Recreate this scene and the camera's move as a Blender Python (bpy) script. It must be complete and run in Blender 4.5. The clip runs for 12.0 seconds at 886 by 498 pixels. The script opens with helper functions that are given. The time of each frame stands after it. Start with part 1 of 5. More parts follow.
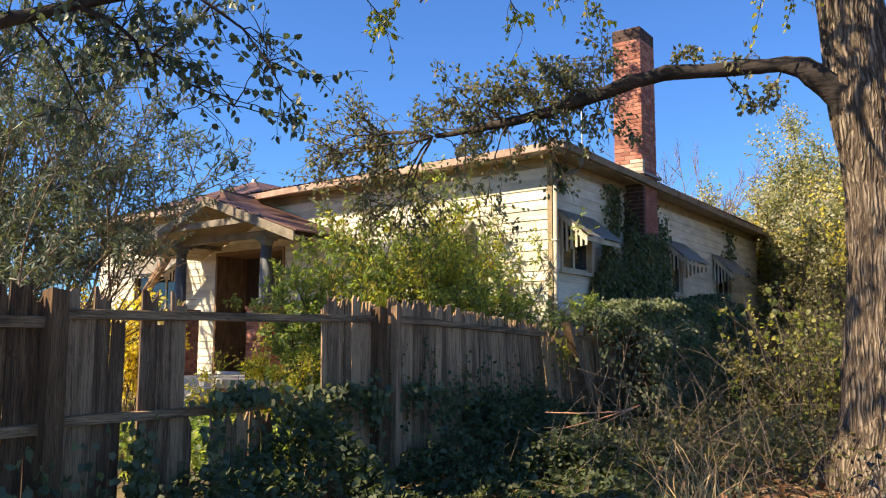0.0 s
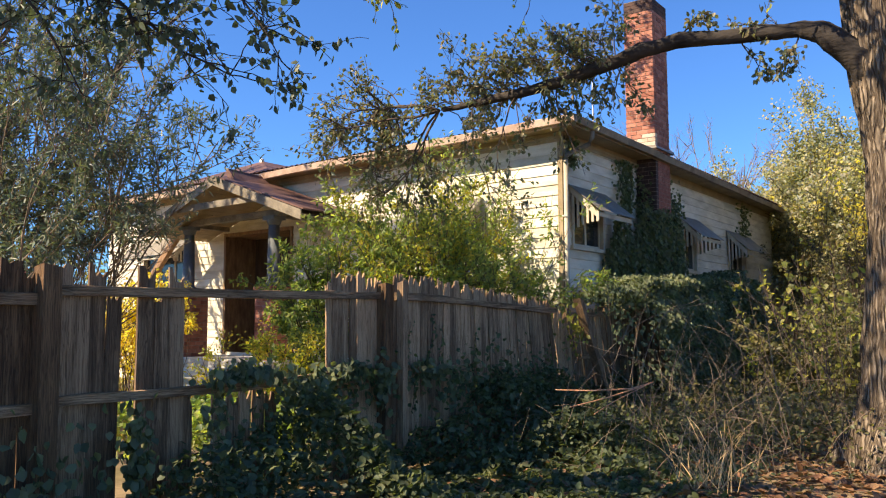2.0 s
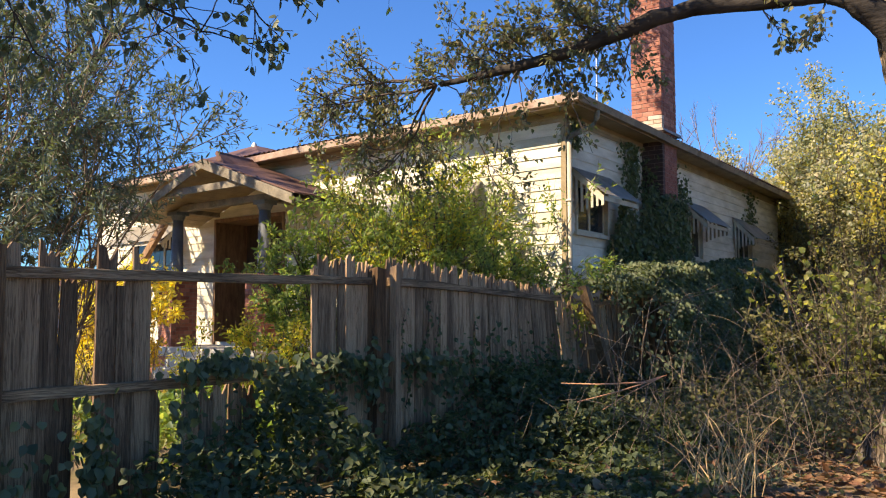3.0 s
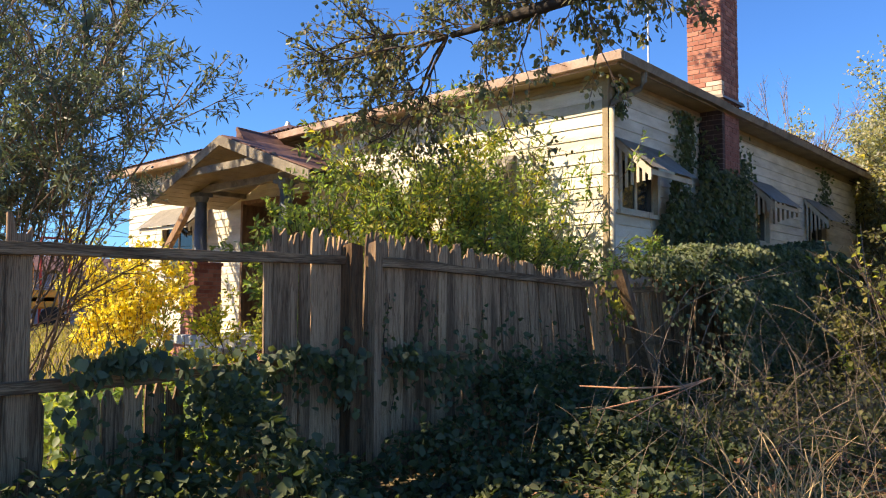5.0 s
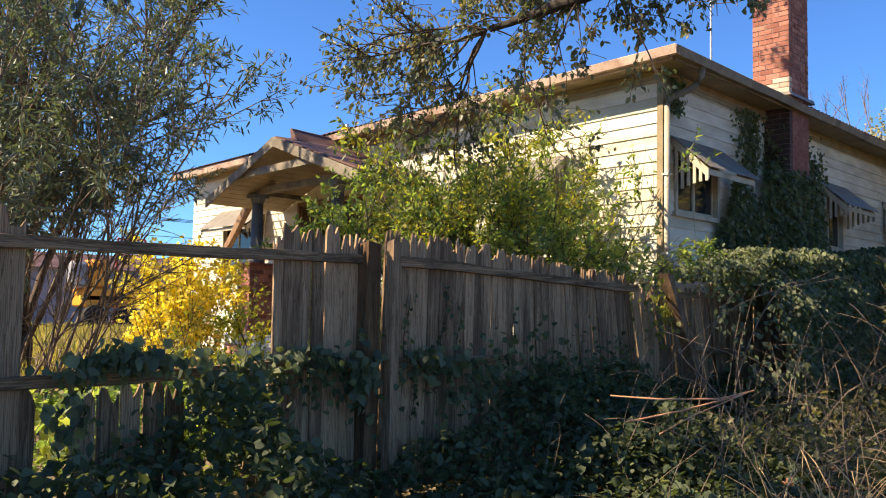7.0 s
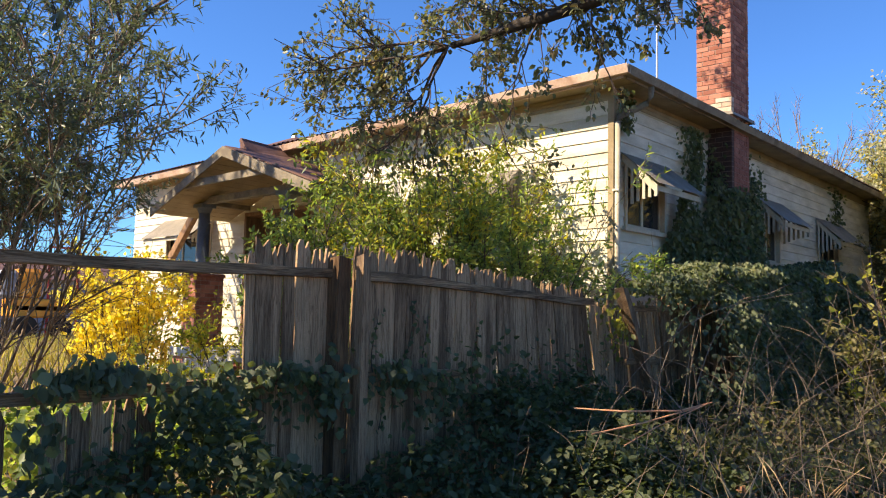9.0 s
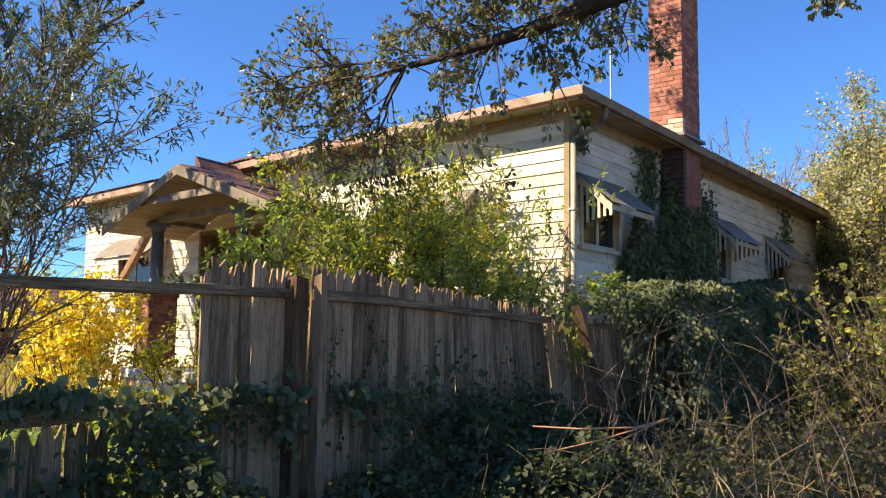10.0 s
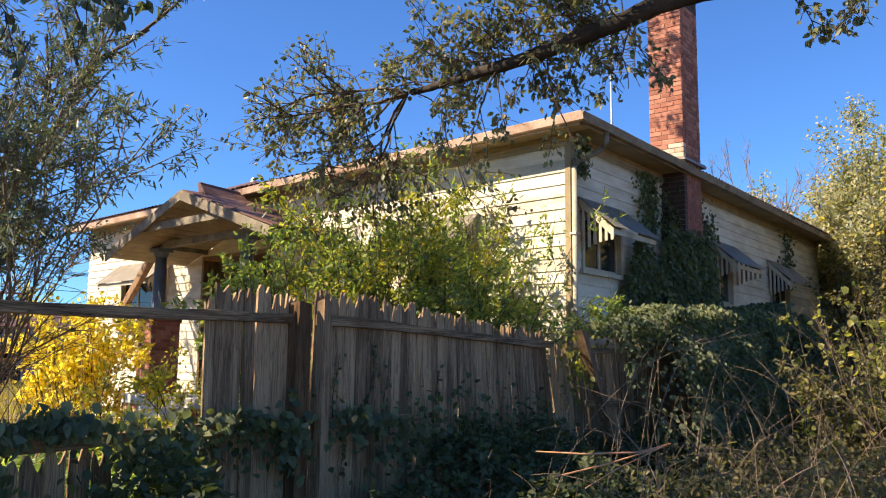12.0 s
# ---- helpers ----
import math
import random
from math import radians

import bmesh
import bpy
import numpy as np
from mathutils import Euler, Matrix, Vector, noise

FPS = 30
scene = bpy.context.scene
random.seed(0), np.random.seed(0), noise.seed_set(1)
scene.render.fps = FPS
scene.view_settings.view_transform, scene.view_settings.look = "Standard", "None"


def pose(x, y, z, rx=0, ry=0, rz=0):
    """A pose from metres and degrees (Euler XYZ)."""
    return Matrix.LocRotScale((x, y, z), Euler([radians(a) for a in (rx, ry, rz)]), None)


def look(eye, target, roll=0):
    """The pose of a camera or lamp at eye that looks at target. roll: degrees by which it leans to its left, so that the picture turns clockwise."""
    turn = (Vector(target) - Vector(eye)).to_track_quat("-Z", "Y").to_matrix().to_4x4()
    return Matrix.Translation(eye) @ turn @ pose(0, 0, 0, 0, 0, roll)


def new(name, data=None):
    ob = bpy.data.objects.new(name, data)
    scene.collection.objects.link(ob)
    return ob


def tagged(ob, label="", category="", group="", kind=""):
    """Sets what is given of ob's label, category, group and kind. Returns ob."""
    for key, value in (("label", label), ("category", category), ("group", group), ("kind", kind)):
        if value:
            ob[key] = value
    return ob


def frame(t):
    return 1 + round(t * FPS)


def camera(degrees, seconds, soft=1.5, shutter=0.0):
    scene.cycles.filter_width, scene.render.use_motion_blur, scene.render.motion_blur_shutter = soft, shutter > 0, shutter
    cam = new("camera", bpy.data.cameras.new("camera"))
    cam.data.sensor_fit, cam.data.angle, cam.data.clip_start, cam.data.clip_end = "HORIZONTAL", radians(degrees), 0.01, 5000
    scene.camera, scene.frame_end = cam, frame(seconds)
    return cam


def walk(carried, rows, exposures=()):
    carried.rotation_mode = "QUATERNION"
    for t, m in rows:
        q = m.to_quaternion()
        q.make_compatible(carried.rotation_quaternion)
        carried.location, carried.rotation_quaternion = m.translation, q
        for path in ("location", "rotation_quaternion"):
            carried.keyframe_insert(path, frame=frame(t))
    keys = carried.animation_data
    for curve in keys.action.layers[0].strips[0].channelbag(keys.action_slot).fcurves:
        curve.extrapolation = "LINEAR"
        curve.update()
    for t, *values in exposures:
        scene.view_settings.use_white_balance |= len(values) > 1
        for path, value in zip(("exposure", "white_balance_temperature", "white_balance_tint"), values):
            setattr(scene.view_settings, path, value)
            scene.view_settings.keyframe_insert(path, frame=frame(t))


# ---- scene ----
cam = camera(56.5, 12.0, soft=1.15)
METRES, EYE, TILT, LEAN, TURN = 3.4, 1.55, 0.0, 0.0, 35.1
ROWS = [
    (0.0, 0.0, 0.0, 0.0, -0.03, 6.38, -0.25),
    (0.5, 0.0025, 0.0002, -0.0007, 0.39, 6.34, -0.06),
    (1.0, 0.0067, 0.006, 0.0001, 0.82, 6.1, 0.15),
    (1.5, 0.0154, 0.0261, -0.0036, 0.96, 5.62, 0.27),
    (2.0, 0.0151, 0.0654, -0.0128, 0.85, 5.08, 0.18),
    (2.5, -0.0105, 0.1561, -0.0141, 0.54, 4.59, 0.07),
    (3.0, 0.0161, 0.2578, -0.0193, 0.71, 4.4, 0.05),
    (5.0, 0.1783, 0.6701, -0.0252, 5.19, 3.63, -0.33),
    (5.5, 0.1958, 0.7492, -0.0246, 5.96, 3.82, -0.56),
    (6.0, 0.2521, 0.7688, -0.0252, 7.07, 4.21, -0.74),
    (6.5, 0.2869, 0.7711, -0.0257, 8.51, 4.24, -0.9),
    (7.0, 0.2795, 0.7683, -0.0304, 10.18, 3.9, -1.19),
    (9.0, 0.2173, 0.7388, -0.0225, 5.93, 4.69, -1.24),
    (9.5, 0.2172, 0.7386, -0.0215, 4.12, 5.36, -0.95),
    (10.0, 0.2156, 0.7338, -0.0208, 2.99, 6.01, -0.82),
    (10.5, 0.2129, 0.7296, -0.0202, 2.57, 6.51, -0.77),
    (11.0, 0.2132, 0.7243, -0.0199, 2.57, 6.94, -0.71),
    (11.5, 0.2147, 0.7205, -0.0204, 2.87, 7.38, -0.66),
    (12.0, 0.2155, 0.7232, -0.0204, 3.15, 7.7, -0.67),
]
walk(cam, [(t, pose(0, 0, EYE, TILT, LEAN, TURN) @ pose(METRES * x, METRES * y, METRES * z, 90 + pitch, roll, yaw)) for t, x, y, z, yaw, pitch, roll in ROWS], [(0.0, 1.12, 8300, 10), (12.0, 1.12, 8300, 10)])

# ---- world, sun, exposure ----
SUN_AZ, SUN_EL = 35.0, 41.0   # degrees from -y towards -x, and height
to_sun = Vector((-math.sin(radians(SUN_AZ)) * math.cos(radians(SUN_EL)), -math.cos(radians(SUN_AZ)) * math.cos(radians(SUN_EL)), math.sin(radians(SUN_EL))))
world = bpy.data.worlds.new("sky")
scene.world = world
world.use_nodes = True
wn = world.node_tree.nodes
sky = wn.new("ShaderNodeTexSky")
sky.sky_type = "NISHITA"
sky.sun_disc = False
sky.sun_elevation = radians(SUN_EL)
sky.sun_rotation = math.atan2(to_sun.x, to_sun.y)
sky.air_density, sky.dust_density, sky.ozone_density = 1.0, 0.0, 4.0
clear = wn.new("ShaderNodeMix")
clear.data_type, clear.blend_type = "RGBA", "MULTIPLY"
clear.inputs["Factor"].default_value = 1.0
clear.inputs[7].default_value = (0.33, 0.72, 1.3, 1)
world.node_tree.links.new(sky.outputs[0], clear.inputs[6])
world.node_tree.links.new(clear.outputs[2], wn["Background"].inputs["Color"])
wn["Background"].inputs["Strength"].default_value = 0.092
sun = new("sun", bpy.data.lights.new("sun", "SUN"))
sun.data.energy, sun.data.angle, sun.data.color = 5.0, radians(0.53), (1.0, 0.92, 0.80)
sun.matrix_world = look(to_sun * 60, (0, 0, 0))


# ---- materials ----
def material(name, low, high, rough=0.7, scale=4.0, fine=40.0, stretch=(1, 1, 1), bump=0.3, metal=0.0, spots=None, random_tint=0.0):
    """Two scales of noise between two colours, relief from the fine one, and stains of a third colour."""
    m = bpy.data.materials.new(name)
    m.use_nodes = True
    nt, n = m.node_tree, m.node_tree.nodes
    b = n["Principled BSDF"]
    co = n.new("ShaderNodeTexCoord")
    mp = n.new("ShaderNodeMapping")
    mp.inputs["Scale"].default_value = stretch
    nt.links.new(co.outputs["Object"], mp.inputs["Vector"])

    def noisy(s, detail):
        t = n.new("ShaderNodeTexNoise")
        t.inputs["Scale"].default_value, t.inputs["Detail"].default_value = s, detail
        nt.links.new(mp.outputs[0], t.inputs["Vector"])
        return t.outputs["Fac"]
    big, small = noisy(scale, 5), noisy(fine, 4)
    add = n.new("ShaderNodeMath")
    add.operation = "MULTIPLY_ADD"
    nt.links.new(small, add.inputs[0])
    add.inputs[1].default_value = 0.5
    nt.links.new(big, add.inputs[2])
    fac = add.outputs[0]
    ramp = n.new("ShaderNodeValToRGB")
    ramp.color_ramp.elements[0].position, ramp.color_ramp.elements[0].color = 0.52, (*low, 1)
    ramp.color_ramp.elements[1].position, ramp.color_ramp.elements[1].color = 0.95, (*high, 1)
    if random_tint:
        info = n.new("ShaderNodeObjectInfo")
        mix = n.new("ShaderNodeMath")
        mix.operation = "MULTIPLY_ADD"
        nt.links.new(info.outputs["Random"], mix.inputs[0])
        mix.inputs[1].default_value = random_tint
        nt.links.new(fac, mix.inputs[2])
        shift = n.new("ShaderNodeMath")
        shift.operation = "SUBTRACT"
        nt.links.new(mix.outputs[0], shift.inputs[0])
        shift.inputs[1].default_value = random_tint / 2
        fac = shift.outputs[0]
    nt.links.new(fac, ramp.inputs[0])
    out = ramp.outputs[0]
    if spots:
        t = n.new("ShaderNodeTexNoise")
        t.inputs["Scale"].default_value, t.inputs["Detail"].default_value = scale * 0.7, 8
        nt.links.new(co.outputs["Object"], t.inputs["Vector"])
        sr = n.new("ShaderNodeValToRGB")
        sr.color_ramp.elements[0].position, sr.color_ramp.elements[1].position = 0.55, 0.72
        nt.links.new(t.outputs["Fac"], sr.inputs[0])
        mx = n.new("ShaderNodeMix")
        mx.data_type = "RGBA"
        nt.links.new(sr.outputs[0], mx.inputs["Factor"])
        nt.links.new(out, mx.inputs[6])
        mx.inputs[7].default_value = (*spots, 1)
        out = mx.outputs[2]
    nt.links.new(out, b.inputs["Base Color"])
    b.inputs["Roughness"].default_value, b.inputs["Metallic"].default_value = rough, metal
    b.inputs["Specular IOR Level"].default_value = 0.3
    if bump:
        bp = n.new("ShaderNodeBump")
        bp.inputs["Strength"].default_value, bp.inputs["Distance"].default_value = bump, 0.01
        nt.links.new(small, bp.inputs["Height"])
        nt.links.new(bp.outputs[0], b.inputs["Normal"])
    return m


def leaf_material(name, colours, through_light=0.45, rough=0.45):
    """Leaves: a colour of its own for each leaf, and light that shines through the blade."""
    m = bpy.data.materials.new(name)
    m.use_nodes = True
    nt, n = m.node_tree, m.node_tree.nodes
    b, out = n["Principled BSDF"], n["Material Output"]
    geo = n.new("ShaderNodeNewGeometry")
    ramp = n.new("ShaderNodeValToRGB")
    els = ramp.color_ramp.elements
    while len(els) < len(colours):
        els.new(0.5)
    for i, c in enumerate(colours):
        els[i].position, els[i].color = i / max(1, len(colours) - 1), (*c, 1)
    nt.links.new(geo.outputs["Random Per Island"], ramp.inputs[0])
    tex = n.new("ShaderNodeTexNoise")
    tex.inputs["Scale"].default_value = 18.0
    mx = n.new("ShaderNodeMix")
    mx.data_type, mx.blend_type = "RGBA", "MULTIPLY"
    mx.inputs["Factor"].default_value = 0.35
    nt.links.new(ramp.outputs[0], mx.inputs[6])
    nt.links.new(tex.outputs["Color"], mx.inputs[7])
    nt.links.new(mx.outputs[2], b.inputs["Base Color"])
    b.inputs["Roughness"].default_value = rough
    b.inputs["Specular IOR Level"].default_value = 0.35
    tr = n.new("ShaderNodeBsdfTranslucent")
    glow = n.new("ShaderNodeMix")
    glow.data_type, glow.blend_type = "RGBA", "MULTIPLY"
    glow.inputs["Factor"].default_value = 1.0
    nt.links.new(ramp.outputs[0], glow.inputs[6])
    glow.inputs[7].default_value = (1.5, 1.6, 0.7, 1)
    nt.links.new(glow.outputs[2], tr.inputs["Color"])
    ms = n.new("ShaderNodeMixShader")
    ms.inputs[0].default_value = through_light
    nt.links.new(b.outputs[0], ms.inputs[1])
    nt.links.new(tr.outputs[0], ms.inputs[2])
    nt.links.new(ms.outputs[0], out.inputs["Surface"])
    return m


paint = material("cream_paint", (0.53, 0.465, 0.34), (0.80, 0.73, 0.59), 0.6, 2.0, 30.0, (1, 1, 4), 0.15, random_tint=0.25)
trim_paint = material("trim_paint", (0.40, 0.34, 0.25), (0.60, 0.53, 0.41), 0.55, 3.0, 40.0, (1, 1, 1), 0.2, spots=(0.33, 0.27, 0.2))
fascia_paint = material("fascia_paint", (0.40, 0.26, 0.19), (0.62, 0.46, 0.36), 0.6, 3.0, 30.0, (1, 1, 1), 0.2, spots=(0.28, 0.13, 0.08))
# worn paint, darkened further to hold the shade on the porch gable
old_shaded_paint = material("worn_shaded_paint", (0.12, 0.10, 0.075), (0.28, 0.235, 0.175), 0.75, 5.0, 40.0, (1, 1, 1), 0.3, spots=(0.16, 0.13, 0.1))
soffit_paint = material("soffit_paint", (0.24, 0.175, 0.10), (0.38, 0.29, 0.175), 0.7, 3.0, 40.0, (1, 1, 1), 0.2)
# darker brown for the side wall's fascia and gutter
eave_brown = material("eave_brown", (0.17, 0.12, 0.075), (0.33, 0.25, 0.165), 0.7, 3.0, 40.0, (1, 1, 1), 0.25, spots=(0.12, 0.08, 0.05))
brown_timber = material("brown_timber", (0.16, 0.085, 0.045), (0.33, 0.19, 0.10), 0.7, 3.0, 20.0, (4, 4, 1), 0.3)
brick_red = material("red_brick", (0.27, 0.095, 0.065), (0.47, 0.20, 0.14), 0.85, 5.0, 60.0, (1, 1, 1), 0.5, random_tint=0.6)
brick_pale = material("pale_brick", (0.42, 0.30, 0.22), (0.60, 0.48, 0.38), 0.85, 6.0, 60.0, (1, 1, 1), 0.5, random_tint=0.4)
# red brick taken nearly to black, with the eave's shade in the colour
brick_shaded = material("shade_dark_brick", (0.045, 0.03, 0.028), (0.12, 0.07, 0.058), 0.9, 5.0, 60.0, (1, 1, 1), 0.5)
mortar = material("mortar", (0.22, 0.15, 0.12), (0.36, 0.28, 0.23), 0.95, 8.0, 80.0, (1, 1, 1), 0.6)
roof_iron = material("rusty_iron", (0.08, 0.042, 0.034), (0.19, 0.10, 0.078), 0.65, 1.5, 20.0, (1, 1, 1), 0.2, 0.2, spots=(0.10, 0.05, 0.035))
awning_iron = material("awning_iron", (0.17, 0.15, 0.125), (0.30, 0.265, 0.22), 0.55, 3.0, 30.0, (1, 1, 1), 0.2, 0.2)
galvanised = material("galvanised", (0.42, 0.40, 0.36), (0.60, 0.57, 0.52), 0.45, 3.0, 30.0, (1, 1, 1), 0.1, 0.3)
# near-black for unlit interiors, their darkness in the colour; also tyres and wires
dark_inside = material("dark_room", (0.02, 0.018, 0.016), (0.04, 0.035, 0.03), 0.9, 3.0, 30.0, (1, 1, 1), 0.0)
door_paint = material("door_paint", (0.05, 0.03, 0.02), (0.10, 0.06, 0.04), 0.5, 3.0, 30.0, (4, 4, 1), 0.2)
column_paint = material("column_paint", (0.10, 0.11, 0.12), (0.18, 0.19, 0.2), 0.6, 3.0, 30.0, (1, 1, 1), 0.2)
concrete = material("concrete", (0.42, 0.39, 0.35), (0.62, 0.59, 0.54), 0.9, 4.0, 50.0, (1, 1, 1), 0.4)


def cracked(m, crack, stretch, wide, deep, wobble=0.02):
    """Long plates with dark cracks between them, added to a material."""
    nt, n = m.node_tree, m.node_tree.nodes
    bs = n["Principled BSDF"]
    colour = bs.inputs["Base Color"].links[0].from_socket
    co = n.new("ShaderNodeTexCoord")
    wob = n.new("ShaderNodeTexNoise")
    wob.inputs["Scale"].default_value = 5.0
    nt.links.new(co.outputs["Object"], wob.inputs["Vector"])
    mix = n.new("ShaderNodeMix")
    mix.data_type, mix.blend_type = "RGBA", "ADD"
    mix.inputs["Factor"].default_value = wobble
    nt.links.new(co.outputs["Object"], mix.inputs[6])
    nt.links.new(wob.outputs["Color"], mix.inputs[7])
    mp = n.new("ShaderNodeMapping")
    mp.inputs["Scale"].default_value = stretch
    nt.links.new(mix.outputs[2], mp.inputs["Vector"])
    vo = n.new("ShaderNodeTexVoronoi")
    vo.feature = "DISTANCE_TO_EDGE"
    vo.inputs["Scale"].default_value = 1.0
    nt.links.new(mp.outputs[0], vo.inputs["Vector"])
    ramp = n.new("ShaderNodeValToRGB")
    ramp.color_ramp.elements[0].position, ramp.color_ramp.elements[0].color = 0.02, (*crack, 1)
    ramp.color_ramp.elements[1].position, ramp.color_ramp.elements[1].color = wide, (1, 1, 1, 1)
    nt.links.new(vo.outputs["Distance"], ramp.inputs[0])
    mul = n.new("ShaderNodeMix")
    mul.data_type, mul.blend_type = "RGBA", "MULTIPLY"
    mul.inputs["Factor"].default_value = 1.0
    nt.links.new(colour, mul.inputs[6])
    nt.links.new(ramp.outputs[0], mul.inputs[7])
    nt.links.new(mul.outputs[2], bs.inputs["Base Color"])
    bp = n.new("ShaderNodeBump")
    bp.inputs["Strength"].default_value, bp.inputs["Distance"].default_value = 1.0, deep
    nt.links.new(ramp.outputs[0], bp.inputs["Height"])
    nt.links.new(bs.inputs["Normal"].links[0].from_socket, bp.inputs["Normal"])
    nt.links.new(bp.outputs[0], bs.inputs["Normal"])
    return m


grey_timber = cracked(material("weathered_timber", (0.20, 0.118, 0.066), (0.56, 0.355, 0.205), 0.85, 2.5, 14.0, (9, 9, 0.8), 0.7, random_tint=0.5), (0.5, 0.47, 0.45), (95, 95, 0.9), 0.12, 0.003)
dark_timber = cracked(material("dark_timber", (0.075, 0.04, 0.02), (0.24, 0.133, 0.065), 0.85, 2.5, 14.0, (9, 9, 0.8), 0.7, random_tint=0.3), (0.5, 0.47, 0.45), (95, 95, 0.9), 0.12, 0.003)
post_timber = cracked(material("post_timber", (0.13, 0.076, 0.042), (0.40, 0.25, 0.145), 0.85, 2.5, 14.0, (9, 9, 0.8), 0.7, random_tint=0.5), (0.5, 0.47, 0.45), (95, 95, 0.9), 0.12, 0.003)
rail_timber = cracked(material("rail_timber", (0.12, 0.07, 0.038), (0.46, 0.29, 0.165), 0.85, 2.5, 14.0, (9, 0.8, 9), 0.7), (0.5, 0.47, 0.45), (95, 0.9, 95), 0.12, 0.003)
bark = cracked(material("tree_bark", (0.12, 0.092, 0.07), (0.38, 0.295, 0.215), 0.95, 2.2, 9.0, (7, 7, 0.8), 1.0), (0.30, 0.27, 0.25), (24, 24, 1.5), 0.30, 0.03, 0.07)
# far darker than the trunk's bark: shade is put into this colour
shaded_limb_bark = material("shaded_limb_bark", (0.016, 0.013, 0.012), (0.06, 0.048, 0.04), 0.95, 9.0, 34.0, (0.35, 1, 1), 1.0)
twig_bark = material("twig_bark", (0.05, 0.035, 0.028), (0.12, 0.085, 0.065), 0.9, 8.0, 30.0, (1, 1, 1), 0.2)
bare_twig = material("bare_twig", (0.16, 0.12, 0.11), (0.28, 0.22, 0.2), 0.9, 8.0, 30.0, (1, 1, 1), 0.2)
straw = material("straw", (0.36, 0.22, 0.10), (0.62, 0.43, 0.22), 0.8, 6.0, 30.0, (1, 1, 1), 0.2)
cane = material("dry_cane", (0.09, 0.062, 0.043), (0.29, 0.205, 0.14), 0.8, 6.0, 30.0, (1, 1, 1), 0.2)
red_cane = material("red_cane", (0.46, 0.19, 0.09), (0.70, 0.36, 0.19), 0.6, 6.0, 30.0, (1, 1, 1), 0.2)
soil = material("leaf_litter", (0.10, 0.068, 0.04), (0.26, 0.185, 0.11), 0.95, 1.2, 14.0, (1, 1, 1), 0.9, spots=(0.12, 0.10, 0.04))
steel = material("antenna_steel", (0.35, 0.35, 0.36), (0.5, 0.5, 0.5), 0.4, 5.0, 30.0, (1, 1, 1), 0.0, 0.8)
orange_paint = material("orange_paint", (0.75, 0.25, 0.03), (0.85, 0.36, 0.05), 0.5, 2.0, 20.0, (1, 1, 1), 0.0)
gold_paint = material("yellow_paint", (0.7, 0.5, 0.04), (0.8, 0.6, 0.08), 0.5, 2.0, 20.0, (1, 1, 1), 0.0)
red_paint = material("red_paint", (0.5, 0.05, 0.04), (0.62, 0.09, 0.06), 0.5, 2.0, 20.0, (1, 1, 1), 0.0)
grey_wall = material("far_wall", (0.22, 0.22, 0.24), (0.34, 0.34, 0.36), 0.8, 1.0, 8.0, (1, 1, 1), 0.0)
glass = bpy.data.materials.new("window_glass")
glass.use_nodes = True
gb = glass.node_tree.nodes["Principled BSDF"]
gb.inputs["Base Color"].default_value = (0.03, 0.032, 0.035, 1)
gb.inputs["Roughness"].default_value, gb.inputs["IOR"].default_value = 0.06, 1.5

ivy_leaf = leaf_material("ivy_leaf", [(0.075, 0.095, 0.055), (0.12, 0.145, 0.08), (0.165, 0.19, 0.105), (0.23, 0.245, 0.125)], 0.3, 0.6)
bramble_leaf = leaf_material("bramble_leaf", [(0.06, 0.08, 0.042), (0.09, 0.115, 0.056), (0.125, 0.15, 0.072), (0.175, 0.185, 0.085)], 0.3, 0.6)
shrub_leaf = leaf_material("shrub_leaf", [(0.11, 0.17, 0.075), (0.18, 0.245, 0.095), (0.27, 0.33, 0.12), (0.42, 0.42, 0.14)], 0.52)
willow_leaf = leaf_material("willow_leaf", [(0.085, 0.12, 0.095), (0.12, 0.155, 0.12), (0.165, 0.195, 0.145), (0.23, 0.25, 0.16)], 0.2)
elm_leaf = leaf_material("elm_leaf", [(0.10, 0.125, 0.085), (0.135, 0.155, 0.10), (0.165, 0.175, 0.11), (0.22, 0.205, 0.12), (0.31, 0.22, 0.12)], 0.33)
# crown shade over the near branches is put into this darker green
shaded_ash_leaf = leaf_material("shaded_ash_leaf", [(0.055, 0.08, 0.06), (0.08, 0.11, 0.078), (0.11, 0.14, 0.095), (0.17, 0.18, 0.10)], 0.3)
lime_leaf = leaf_material("hanging_leaf", [(0.22, 0.26, 0.06), (0.34, 0.34, 0.07), (0.48, 0.42, 0.08), (0.54, 0.38, 0.08)], 0.5)
gold_leaf = leaf_material("gold_leaf", [(0.68, 0.50, 0.09), (0.80, 0.64, 0.16), (0.86, 0.74, 0.27), (0.78, 0.55, 0.09)], 0.5)
wood_leaf = leaf_material("wood_leaf", [(0.27, 0.28, 0.21), (0.35, 0.35, 0.25), (0.42, 0.40, 0.28), (0.47, 0.43, 0.28), (0.60, 0.48, 0.20)], 0.36)
vine_leaf = leaf_material("vine_leaf", [(0.13, 0.145, 0.05), (0.22, 0.225, 0.07), (0.36, 0.33, 0.10), (0.55, 0.47, 0.15)], 0.55)
olive_leaf = leaf_material("olive_leaf", [(0.09, 0.09, 0.05), (0.135, 0.13, 0.066), (0.19, 0.175, 0.085), (0.30, 0.25, 0.115)], 0.4)
litter_leaf = leaf_material("fallen_leaf", [(0.12, 0.06, 0.03), (0.24, 0.11, 0.055), (0.36, 0.18, 0.09), (0.30, 0.20, 0.11)], 0.15, 0.7)
